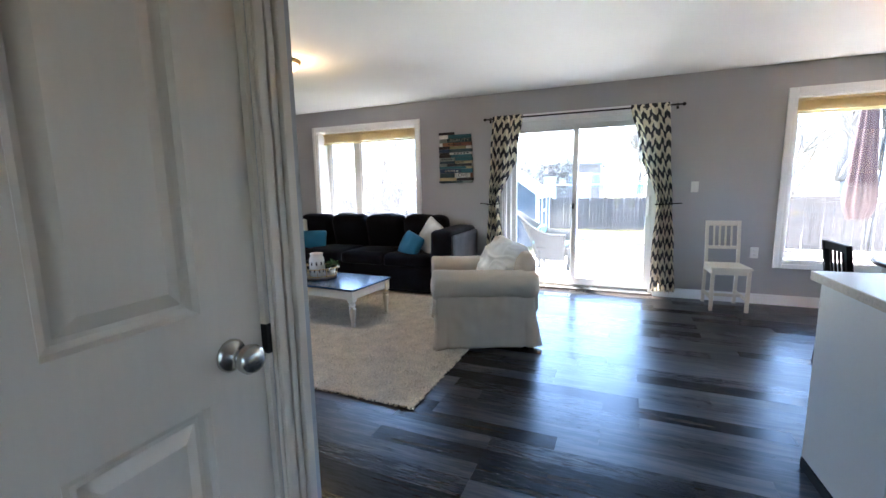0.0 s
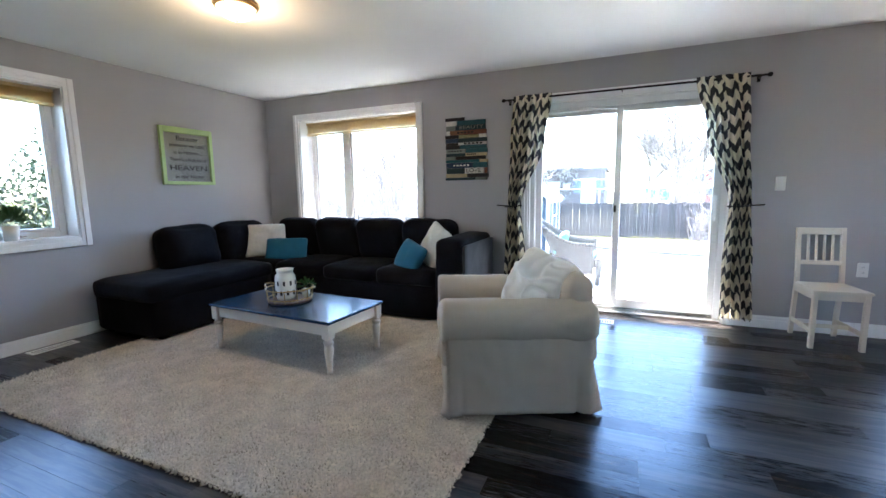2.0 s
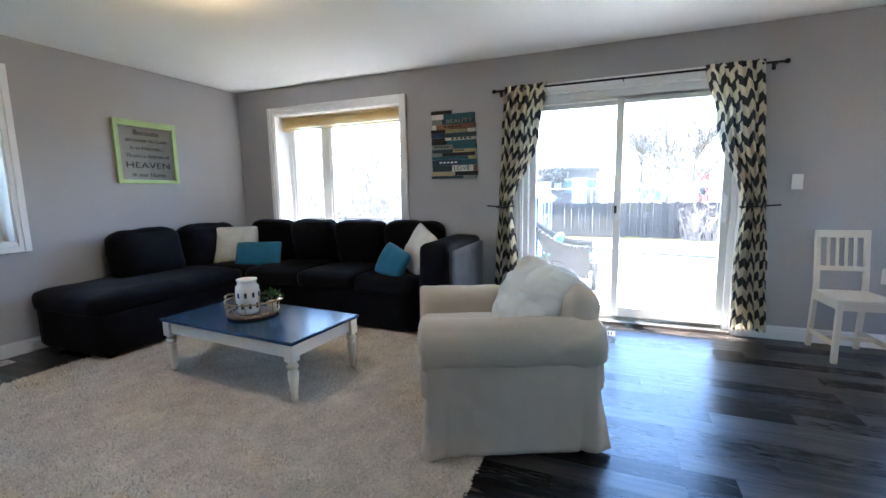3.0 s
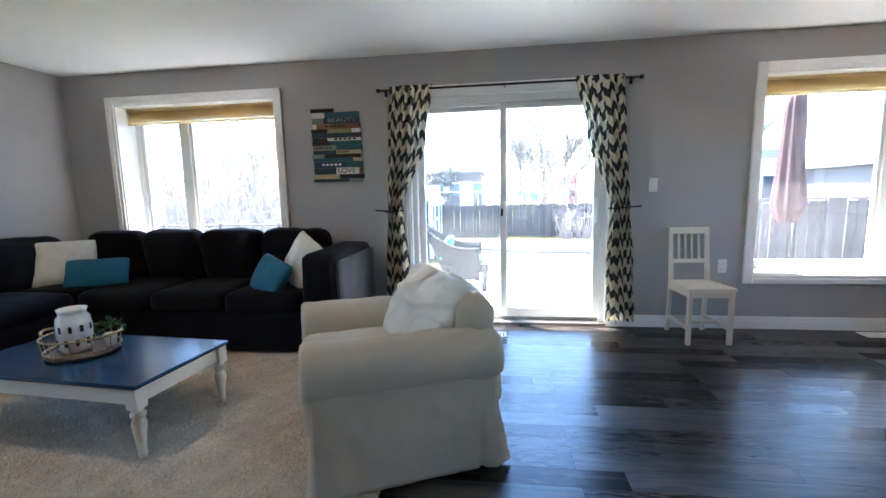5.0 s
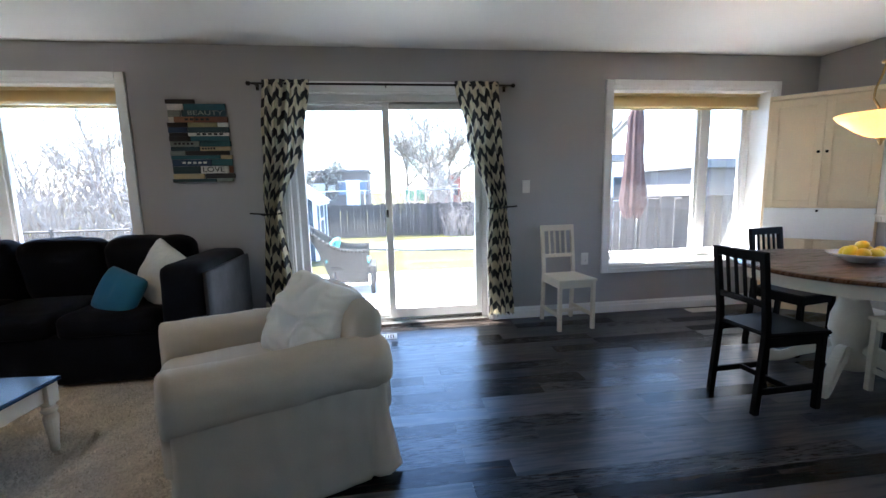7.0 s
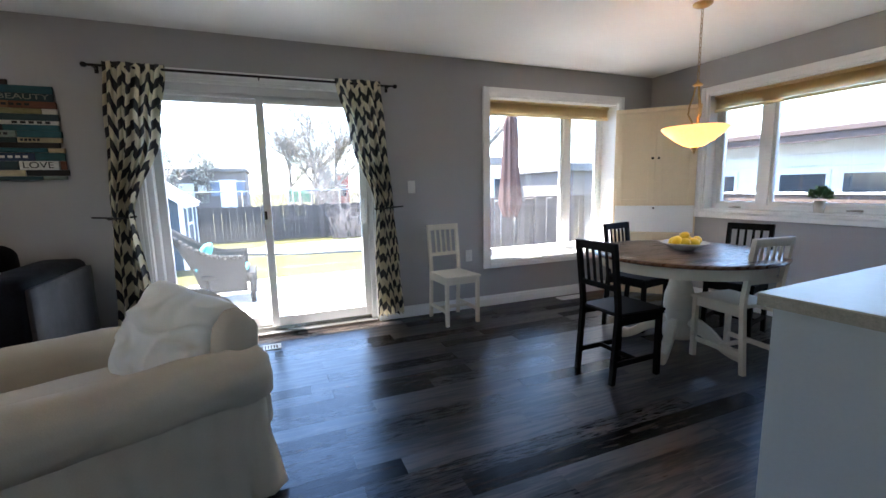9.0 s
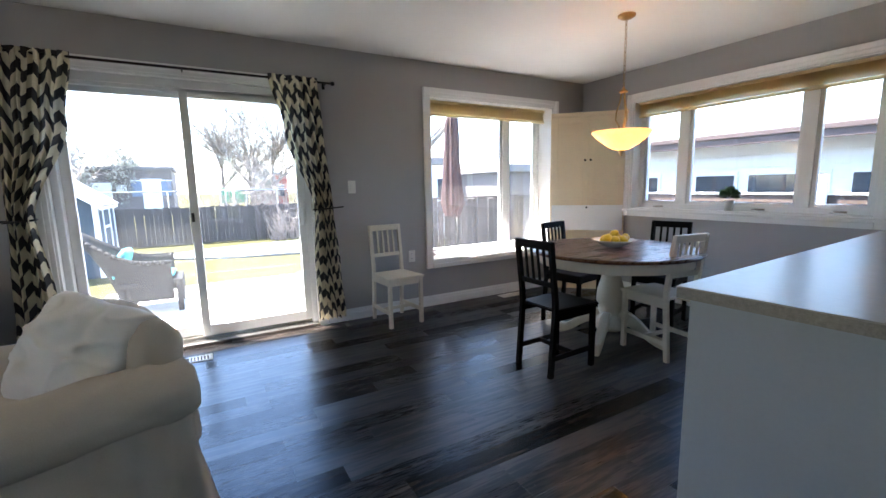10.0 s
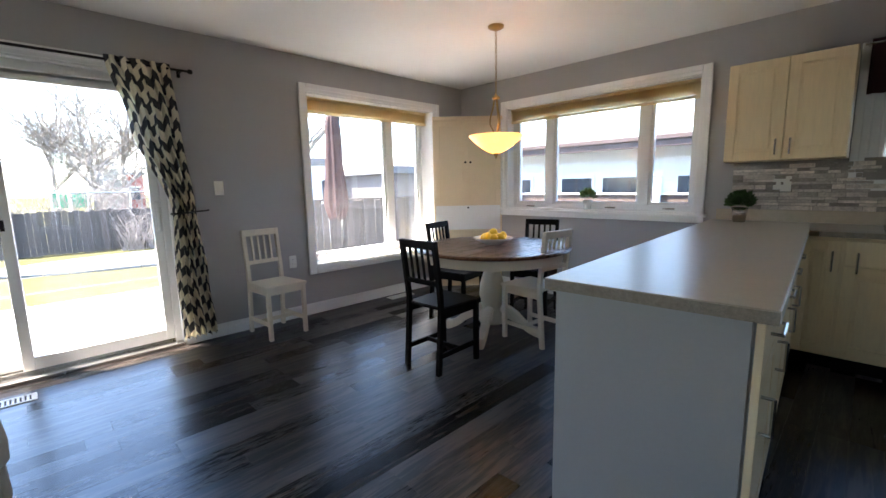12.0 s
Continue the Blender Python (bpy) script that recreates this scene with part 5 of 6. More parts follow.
# corner cabinet, standing across the corner
LX, LY, RX_, RY_ = 3.60, 4.615, 4.185, 4.04
cc_m = Matrix.Translation(((LX + RX_) / 2, (LY + RY_) / 2, 0.004)) @ Matrix.Rotation(math.atan2(RY_ - LY, RX_ - LX), 4, "Z")
cw = math.hypot(RX_ - LX, RY_ - LY) / 2
cab = thing("corner_cabinet", cc_m, "tall cream corner cabinet with panelled doors and a white flap", "cabinet")
bm = B()
lo = [bm.verts.new(p) for p in ((-cw, 0.0, 0), (cw, 0.0, 0), (0.0, cw - 0.03, 0))]
hi = [bm.verts.new((v.co.x, v.co.y, 2.02)) for v in lo]
bm.faces.new(lo[::-1])
bm.faces.new(hi)
for i in range(3):
    bm.faces.new((lo[i], lo[(i + 1) % 3], hi[(i + 1) % 3], hi[i]))
part("body", bm, CABWOOD, cab)
part("top_moulding", box(B(), -cw, cw, -0.03, 0.0, 1.99, 2.03, 0.006), CABWOOD, cab)


def panel_door(parent, x0, x1, z0, z1, mat, y=0.0, rail=0.06, name="door", raised=False):
    bm = B()
    t = 0.02
    box(bm, x0, x0 + rail, y - t, y - 0.001, z0, z1, 0.003)
    box(bm, x1 - rail, x1, y - t, y - 0.001, z0, z1, 0.003)
    box(bm, x0 + rail, x1 - rail, y - t, y - 0.001, z0, z0 + rail, 0.003)
    box(bm, x0 + rail, x1 - rail, y - t, y - 0.001, z1 - rail, z1, 0.003)
    box(bm, x0 + rail, x1 - rail, y - t + 0.010, y - 0.001, z0 + rail, z1 - rail)
    door = part(name, bm, mat, parent)
    if raised:
        part("panel", box(B(), x0 + rail + 0.018, x1 - rail - 0.018, y - t + 0.002, y - t + 0.0099, z0 + rail + 0.018, z1 - rail - 0.018, 0.005), mat, door)
    return door


for x0, x1, kx in ((-cw + 0.02, -0.003, -0.03), (0.003, cw - 0.02, 0.03)):
    d = panel_door(cab, x0, x1, 1.00, 1.98, CABWOOD)
    part("knob", lathe(B(), [(0.008, 0), (0.008, 0.01), (0.013, 0.018), (0.012, 0.024), (0.001, 0.027)], 14), BLACKWOOD, d, smooth=True, m=pose(kx, -0.02, 1.50, 90, 0, 0))
part("flap", box(B(), -cw + 0.02, cw - 0.02, -0.018, -0.001, 0.70, 0.99, 0.003), TRIM, cab, "white drop-down flap")
part("knob", lathe(B(), [(0.007, 0), (0.007, 0.008), (0.011, 0.014), (0.001, 0.02)], 12), BLACKWOOD, cab, smooth=True, m=pose(0.0, -0.018, 0.965, 90, 0, 0))
for x0, x1 in ((-cw + 0.02, -0.003), (0.003, cw - 0.02)):
    panel_door(cab, x0, x1, 0.08, 0.69, CABWOOD)

potted("potted_herb", pose(XW - 0.075, 2.04, WW[2] + 0.012), 0.06, 0.12, 0.10, 500, "bushy green plant in a white pot on the side window sill", CERAMIC, 18, 0.05)
potted("potted_herb", pose(XE + 0.075, 2.99, EW[2] + 0.012), 0.045, 0.10, 0.075, 260, "small green plant in a white pot on the window sill", CERAMIC, 12, 0.045)

# ---- kitchen ----
PX0, PY0, PY1 = 1.30, 1.02, 1.66
PEN = Matrix.Translation((PX0, PY1, 0)) @ Matrix.Rotation(radians(3.4), 4, "Z") @ Matrix.Translation((-PX0, -PY1, 0))
PXE = 4.14
pen = thing("peninsula_cabinet", Matrix.Translation((0, 0, 0.004)) @ PEN, "white kitchen peninsula with a plain end panel and cream fronts", "cabinet")
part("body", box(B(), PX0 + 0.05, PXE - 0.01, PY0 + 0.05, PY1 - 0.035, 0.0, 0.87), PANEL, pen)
part("end_panel", box(B(), PX0 + 0.03, PX0 + 0.05, PY0 + 0.055, PY1 - 0.03, 0.0, 0.87, 0.002), PANEL, pen, "plain white melamine end panel, its shade painted in as grey")
part("end_stile", box(B(), PX0 + 0.03, PX0 + 0.05, PY0 + 0.028, PY0 + 0.048, 0.0, 0.87, 0.002), KITWOOD, pen)
part("toe_strip", box(B(), PX0 + 0.022, PX0 + 0.03, PY0 + 0.10, PY1 - 0.04, 0.0, 0.05, 0.002), BLACKWOOD, pen)
for i in range(4):
    x0 = PX0 + 0.06 + i * 0.55
    frm = Matrix.Translation((0, PY0 + 0.05, 0))
    d = part("drawer_front", box(B(), x0, x0 + 0.54, -0.02, -0.001, 0.70, 0.85, 0.004), KITWOOD, pen, m=frm)
    bm = B()
    beam(bm, (x0 + 0.20, -0.05, 0.775), (x0 + 0.34, -0.05, 0.775), 0.006)
    beam(bm, (x0 + 0.20, -0.02, 0.775), (x0 + 0.20, -0.05, 0.775), 0.005)
    beam(bm, (x0 + 0.34, -0.02, 0.775), (x0 + 0.34, -0.05, 0.775), 0.005)
    part("handle", bm, STEEL, d)
    dd = panel_door(pen, x0, x0 + 0.54, 0.11, 0.69, KITWOOD, raised=True)
    dd.matrix_basis = frm
    bm = B()
    beam(bm, (x0 + 0.06, -0.05, 0.52), (x0 + 0.06, -0.05, 0.63), 0.006)
    beam(bm, (x0 + 0.06, -0.02, 0.52), (x0 + 0.06, -0.05, 0.52), 0.005)
    beam(bm, (x0 + 0.06, -0.02, 0.63), (x0 + 0.06, -0.05, 0.63), 0.005)
    part("handle", bm, STEEL, dd)
top = thing("countertop", pose(0, 0, 0.004), "tan laminate kitchen countertop with a speckled edge", "countertop")
part("worktop", box(B(), PX0, PXE, PY0, PY1, 0.906, 0.911, 0.002), LAMINATE, top, m=PEN)
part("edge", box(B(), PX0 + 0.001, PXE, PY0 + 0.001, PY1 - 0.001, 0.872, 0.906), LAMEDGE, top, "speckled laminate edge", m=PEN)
part("front_trim", box(B(), PX0 + 0.02, 3.57, PY0 - 0.002, PY0 + 0.001, 0.874, 0.908), PLATE, top, "pale edge strip", m=PEN)
part("worktop", box(B(), 3.57, XE - 0.003, -1.6, 1.22, 0.904, 0.9095, 0.002), LAMINATE, top)
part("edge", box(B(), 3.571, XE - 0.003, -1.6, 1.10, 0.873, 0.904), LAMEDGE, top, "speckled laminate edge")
part("back_strip", box(B(), 4.10, XE - 0.003, 1.22, 1.80, 0.875, 0.9095, 0.002), LAMINATE, top)
lip = B()
box(lip, XE - 0.024, XE - 0.003, -1.6, 1.80, 0.9096, 1.0, 0.003)
part("upstand", lip, LAMINATE, top)
ebase = thing("base_cabinet", pose(0, 0, 0.004), "cream base cabinets with raised panel fronts under the counter", "cabinet")
part("body", box(B(), 3.62, XE - 0.005, -1.6, 1.21, 0.10, 0.87), KITWOOD, ebase)
part("plinth", box(B(), 3.68, XE - 0.005, -1.6, 1.21, 0.0, 0.10), BLACKWOOD, ebase)
E90 = Matrix.Translation((3.62, 0, 0)) @ Matrix.Rotation(radians(-90), 4, "Z")
for i in range(5):
    y1 = 0.975 - (i - 1) * 0.46 if i else 1.20
    top_z = 0.85 if i == 0 else 0.69
    d = panel_door(ebase, -y1, -y1 + (0.205 if i == 0 else 0.45), 0.12, top_z, KITWOOD, raised=True)
    d.matrix_basis = E90
    hx = -y1 + 0.17 if i == 0 else -y1 + 0.06
    bm = B()
    beam(bm, (hx, -0.05, 0.66), (hx, -0.05, 0.78), 0.006)
    beam(bm, (hx, -0.02, 0.66), (hx, -0.05, 0.66), 0.005)
    beam(bm, (hx, -0.02, 0.78), (hx, -0.05, 0.78), 0.005)
    part("handle", bm, STEEL, d)
    if i:
        part("drawer_front", box(B(), -y1, -y1 + 0.45, -0.02, -0.001, 0.70, 0.85, 0.004), KITWOOD, ebase, m=E90)
sink = thing("sink", pose(3.88, 0.42, 0.914), "stainless steel sink let into the counter", "sink")
bm = B()
box(bm, -0.24, 0.24, -0.40, -0.37, 0.0, 0.008, 0.003)
box(bm, -0.24, 0.24, 0.37, 0.40, 0.0, 0.008, 0.003)
box(bm, -0.24, -0.21, -0.37, 0.37, 0.0, 0.008, 0.003)
box(bm, 0.21, 0.24, -0.37, 0.37, 0.0, 0.008, 0.003)
part("rim", bm, STEEL, sink)
part("basin", box(B(), -0.21, 0.21, -0.37, 0.37, 0.0, 0.003), STEEL, sink)
upper = thing("wall_cabinet", Matrix.Translation((3.87, 0, 0)) @ Matrix.Rotation(radians(-90), 4, "Z"), "cream wall cabinet with two raised panel doors", "cabinet")
U0, U1, UM = -1.71, -1.03, -1.36
part("body", box(B(), U0, U1, 0.0, XE - 3.87 - 0.003, 1.37, 2.06, 0.002), KITWOOD, upper)
for x0, x1, hx in ((U0 + 0.003, UM - 0.003, UM - 0.04), (UM + 0.003, U1 - 0.003, UM + 0.04)):
    d = panel_door(upper, x0, x1, 1.373, 2.057, KITWOOD, raised=True)
    bm = B()
    beam(bm, (hx, -0.05, 1.41), (hx, -0.05, 1.51), 0.006)
    beam(bm, (hx, -0.02, 1.41), (hx, -0.05, 1.41), 0.005)
    beam(bm, (hx, -0.02, 1.51), (hx, -0.05, 1.51), 0.005)
    part("handle", bm, STEEL, d)
val = thing("valance", pose(XE - 0.09, 0, 0), "dark burgundy valance over the kitchen window", "curtain")
bm = B()
cols = []
for i in range(121):
    y = 0.98 - 1.3 * i / 120
    dx = 0.022 * math.sin(i * 0.55) + 0.008 * math.sin(i * 1.3)
    cols.append([bm.verts.new((dx * k + 0.01, y, z)) for z, k in ((2.13, 0.3), (2.05, 0.7), (1.92, 1.0), (1.78 + 0.006 * math.sin(i * 0.55), 1.2))])
for c0, c1 in zip(cols, cols[1:]):
    for k in range(3):
        bm.faces.new((c0[k], c0[k + 1], c1[k + 1], c1[k]))
part("cloth", bm, BURGUNDY, val, smooth=True)
bm = beam(B(), (0.005, 1.01, 2.10), (0.005, -0.35, 2.10), 0.008)
beam(bm, (0.005, 0.99, 2.10), (0.086, 0.99, 2.10), 0.006)
part("rod", bm, STEEL, val)
potted("potted_grass", pose(3.98, 1.60, 0.916), 0.055, 0.11, 0.075, 900, "round green plant in a metal pot on the counter", STEEL, 15, 0.05)
wo = thing("wall_outlet", Matrix.Translation((XE - 0.024, 1.38, 1.20)) @ Matrix.Rotation(radians(-90), 4, "Z"), "white outlet plate on the stone backsplash", "outlet")
part("cover_plate", box(B(), -0.055, 0.055, -0.007, 0.0, -0.058, 0.058, 0.003), PLATE, wo)
for x in (-0.022, 0.022):
    part("socket", box(B(), x - 0.015, x + 0.015, -0.009, -0.007, -0.033, 0.033, 0.002), PLATE, wo)

# ---- outdoors ----
GZ = -0.75
gm = B()
bmesh.ops.create_grid(gm, x_segments=60, y_segments=60, size=300, matrix=Matrix.Translation((0, 0, GZ)))
structure("ground", gm, GRASS, "patchy early spring lawn", "ground")
tp = B()
lathe(tp, [(0.001, 0.0), (1.9, 0.0), (1.9, 0.06), (0.001, 0.09)], 40)
tarp = part("pool_cover", tp, TARP, m=pose(4.2, 15.9, GZ + 0.004) @ Matrix.Diagonal((2.75, 0.9, 1, 1)))
tagged(tarp, "pale blue grey cover lying flat on the lawn", "cover")

deck = tagged(new("deck"), "weathered wooden deck outside the sliding door", "deck", kind="structure")
DY_0, DY_1, DX0, DX1 = YN + T + 0.004, 7.95, -1.15, 5.2
me = bpy.data.meshes.new("deck_board")
bm = box(B(), -(DX1 - DX0) / 2, (DX1 - DX0) / 2, -0.068, 0.068, -0.035, 0.0, 0.004)
bm.to_mesh(me)
bm.free()
me.materials.append(DECK)
n = int((DY_1 - DY_0) / 0.142)
for i in range(n):
    piece("deck_board", me, deck, Matrix.Translation(((DX0 + DX1) / 2, DY_0 + 0.071 + 0.142 * i, -0.10)))
part("deck_frame", box(B(), DX0 + 0.03, DX1 - 0.03, DY_0 + 0.03, DY_0 + n * 0.142 - 0.03, GZ, -0.14), DECK, deck)

BOARDS = []
for k in range(3):
    me = bpy.data.meshes.new("fence_board")
    bm = box(B(), -0.068, 0.068, -0.01, 0.01, 0, 1.0, 0.004)
    bm.to_mesh(me)
    bm.free()
    me.materials.append(FENCE)
    BOARDS.append(me)


def board_fence(a, b, z0, height, label, post=2.4, cap=False):
    a, b = Vector((*a, 0)), Vector((*b, 0))
    length, ang = (b - a).length, math.atan2(b.y - a.y, b.x - a.x)
    t = thing("fence", Matrix.Translation((a.x, a.y, z0)) @ Matrix.Rotation(ang, 4, "Z"), label, "fence")
    rnd = random.Random(int(length * 10))
    for i in range(int(length / 0.142)):
        m = Matrix.Translation((0.07 + 0.142 * i, rnd.uniform(-0.004, 0.004), rnd.uniform(-0.02, 0.02))) @ Matrix.Rotation(rnd.uniform(-0.008, 0.008), 4, "Y") @ Matrix.Diagonal((1, 1, height + rnd.uniform(-0.02, 0.02), 1))
        piece("board", BOARDS[i % 3], t, m)
    for i in range(int(length / post) + 1):
        part("post", box(B(), i * post - 0.045, i * post + 0.045, -0.11, -0.012, -0.05, height + 0.06, 0.006), FENCE, t)
    for z in (0.25, height - 0.2):
        part("rail", box(B(), 0, length, 0.012, 0.05, z - 0.04, z + 0.04), FENCE, t)
    if cap:
        part("cap_rail", box(B(), 0, length, -0.06, 0.06, height + 0.02, height + 0.055, 0.004), FENCE, t)
    return t


board_fence((-5.0, 19.6), (10.2, 19.0), GZ, 1.39, "weathered grey board fence across the back lawn")
board_fence((3.2, 9.3), (13.0, 8.2), GZ, 1.69, "tall weathered board fence behind the dining window", cap=True)


def shed():
    """Gable end towards the house, door in the long side."""
    t = thing("garden_shed", pose(-3.10, 13.4, GZ), "slate blue garden shed with a white roof edge and door trim", "shed")
    w, d, eave, ridge = 1.04, 2.2, 1.76, 2.52
    pts = [(-w, 0), (w, 0), (w, eave), (0, ridge), (-w, eave)]
    bm = B()
    f = [bm.verts.new((x, 0, z)) for x, z in pts]
    b = [bm.verts.new((x, d, z)) for x, z in pts]
    bm.faces.new(f)
    bm.faces.new(b[::-1])
    for i in range(5):
        bm.faces.new((f[i], b[i], b[(i + 1) % 5], f[(i + 1) % 5]))
    part("wall", bm, SHED, t)
    for i in range(16):
        z = 0.06 + 0.15 * i
        half = w if z + 0.14 < eave else w * (ridge - z - 0.14) / (ridge - eave)
        if half > 0.06:
            part("siding_board", box(B(), -half, half, -0.014, 0.0, z, z + 0.142, 0.002), SHED, t)
    slope = math.atan2(ridge - eave, w)
    for s in (-1, 1):
        m = Matrix.Translation((0, 0, ridge + 0.01)) @ Matrix.Rotation(s * slope, 4, "Y")
        x0, x1 = sorted((0, s * (w / math.cos(slope) + 0.16)))
        part("roof_slope", box(B(), x0, x1, -0.14, d + 0.14, 0.0, 0.03, 0.003), ROOFING, t, m=m)
        part("barge_board", box(B(), x0, x1, -0.165, -0.141, -0.07, 0.035, 0.003), SIDING, t, "white roof edge", m=m)
    part("gutter_board", box(B(), w + 0.07, w + 0.095, -0.14, d + 0.14, eave - 0.17, eave - 0.08, 0.003), SIDING, t)
    for y in (0.03, 0.62, 1.5, d - 0.04):
        part("corner_trim", box(B(), w + 0.001, w + 0.022, y - 0.045, y + 0.045, 0.0, eave - 0.02, 0.003), SIDING, t)
    part("corner_trim", box(B(), w - 0.08, w + 0.0005, -0.034, -0.0145, 0.0, eave - 0.02, 0.003), SIDING, t)
    for z in (0.55, 1.15, 1.62):
        part("door_trim", box(B(), w + 0.001, w + 0.020, 0.67, 1.45, z - 0.035, z + 0.035, 0.003), SIDING, t)


shed()


def wicker_point(a, k):
    """A point of the woven shell: a runs from arm to arm round the back, k from seat to rim."""
    c, b = math.cos(a), math.sin(a)
    back = max(0.0, b) ** 5
    x = (0.29 + 0.07 * k) * math.copysign(abs(c) ** 0.55, c)
    y = 0.36 - 0.60 * b ** 0.8 - 0.34 * back * k ** 1.4
    return (x, y, 0.14 + (0.43 + 0.36 * back) * k)


def wicker_chair(m):
    t = thing("wicker_chair", m, "grey wicker armchair with turquoise cushions on the deck", "garden chair")
    bm = B()
    n = 40
    angles = [math.pi * (0.02 + 0.96 * i / n) for i in range(n + 1)]
    rows = [[bm.verts.new(wicker_point(a, j / 10)) for a in angles] for j in range(11)]
    for r0, r1 in zip(rows, rows[1:]):
        for i in range(n):
            bm.faces.new((r0[i], r0[i + 1], r1[i + 1], r1[i]))
    shell = part("shell", bm, WICKER, t, smooth=True)
    s = shell.modifiers.new("thick", "SOLIDIFY")
    s.thickness = 0.03
    bm = B()
    for a, b in zip(angles, angles[1:]):
        beam(bm, wicker_point(a, 1), wicker_point(b, 1), 0.024, seg=6)
    part("rolled_rim", bm, WICKER, t, smooth=True)
    part("seat", box(B(), -0.29, 0.29, -0.2, 0.38, 0.30, 0.36, 0.015), WICKER, t)
    part("front_apron", box(B(), -0.31, 0.31, 0.36, 0.39, 0.12, 0.36, 0.008), WICKER, t)
    for x, y in ((-0.30, 0.35), (0.30, 0.35), (-0.22, -0.14), (0.22, -0.14)):
        part("leg", beam(B(), (x, y, 0), (x, y, 0.34), 0.028, 0.032, 10), WICKER, t, smooth=True)
    return t


WCM = pose(-0.62, 6.75, -0.10, 0, 0, -90)
wicker_chair(WCM)
throw_pillow("turquoise and white striped cushion in the wicker chair", WCM @ pose(0.02, -0.18, 0.56, -25, 0, 0), 0.44, 0.36, 0.14, TURQ, 33)
throw_pillow("flat turquoise seat cushion in the wicker chair", WCM @ pose(0, 0.08, 0.40, 90, 0, 0), 0.50, 0.50, 0.10, TURQ, 34, "seat_cushion")

# low wire edging beyond the deck
edge = thing("garden_edging", pose(0, 12.2, GZ), "low wire garden edging on the lawn", "fence")
for i in range(22):
    part("stake", beam(B(), (-1.0 + 0.4 * i, 0, 0), (-1.0 + 0.4 * i, 0, 0.42), 0.007, seg=6), STEEL, edge)
part("wire", beam(B(), (-1.0, 0, 0.38), (7.4, 0, 0.38), 0.004, seg=6), STEEL, edge)
part("wire", beam(B(), (-1.0, 0, 0.06), (7.4, 0, 0.06), 0.006, seg=6), STEEL, edge)

# closed cantilever umbrella
um = thing("patio_umbrella", pose(3.18, 6.15, -0.10), "closed maroon patio umbrella hanging from a dark curved pole", "umbrella")
bm = B()
n = 48
rows = []
for k, (z, r) in enumerate(((2.42, 0.012), (2.36, 0.05), (2.2, 0.075), (2.1, 0.08), (1.55, 0.105), (1.12, 0.135), (1.03, 0.12), (0.91, 0.08))):
    rows.append([bm.verts.new((r * (1 + (0.24 if k > 1 else 0) * math.sin(8 * 2 * math.pi * i / n) + (0.12 if k > 4 else 0) * math.sin(5 * i)) * math.cos(2 * math.pi * i / n),
                               r * (1 + (0.24 if k > 1 else 0) * math.sin(8 * 2 * math.pi * i / n)) * math.sin(2 * math.pi * i / n), z - (0.03 * math.sin(3.7 * i) if k == 7 else 0))) for i in range(n)])
for r0, r1 in zip(rows, rows[1:]):
    for i in range(n):
        bm.faces.new((r0[i], r0[(i + 1) % n], r1[(i + 1) % n], r1[i]))
part("canopy", bm, CANVAS, um, "folded maroon canvas", smooth=True)
pts = [(0.24, 0.25, 0.0), (0.24, 0.25, 0.9), (0.26, 0.25, 1.5), (0.24, 0.2, 2.0), (0.16, 0.12, 2.35), (0.02, 0.0, 2.45), (0.0, 0.0, 2.3)]
bm = B()
for a, b in zip(pts, pts[1:]):
    beam(bm, a, b, 0.024, seg=10)
part("pole", bm, IRON, um, smooth=True)
part("base_plate", box(B(), 0.0, 0.5, 0.0, 0.5, 0.0, 0.05, 0.01), IRON, um)
bm = beam(B(), (0.20, 0.2, 0.35), (0.27, 0.24, 1.25), 0.010, seg=6)
beam(bm, (0.20, 0.2, 0.35), (0.13, 0.15, 1.1), 0.010, seg=6)
part("strut", bm, IRON, um)


def tree(name, m, height, spread, seed, label, levels=5, mat=BARK, trunk=0.16):
    """Bare limbs, forked again and again, thinning to twigs."""
    rnd = random.Random(seed)
    t = thing(name, m, label, "tree", "bare trees")
    trunk_bm, limb_bm = B(), B()
    def grow(p, d, length, r, level):
        bm = trunk_bm if level == 0 else limb_bm
        q = p
        for s in range(3):
            d = (d + Vector((rnd.uniform(-1, 1), rnd.uniform(-1, 1), rnd.uniform(-0.3, 0.5))) * 0.14).normalized()
            nxt = q + d * length / 3
            beam(bm, q, nxt, r * (1 - 0.15 * s), r * (1 - 0.15 * (s + 1)), 6 if level < 2 else 4 if level < 3 else 3)
            q = nxt
            if level < levels and (level > 0 or s > 0):
                for _ in range(2 if level < 3 else 1):
                    a = rnd.uniform(0, 6.283)
                    side = Vector((math.cos(a), math.sin(a), rnd.uniform(-0.1, 0.5)))
                    nd = (d * rnd.uniform(0.5, 1.0) + side * spread).normalized()
                    grow(q, nd, length * rnd.uniform(0.5, 0.72), r * 0.5, level + 1)
        if level < levels:
            grow(q, d, length * 0.7, r * 0.55, level + 1)
    grow(Vector((0, 0, 0)), Vector((0, 0, 1)), height * 0.38, trunk, 0)
    part("trunk", trunk_bm, mat, t, smooth=True)
    tagged(part("limbs", limb_bm, mat, t), kind="stuff")
    return t


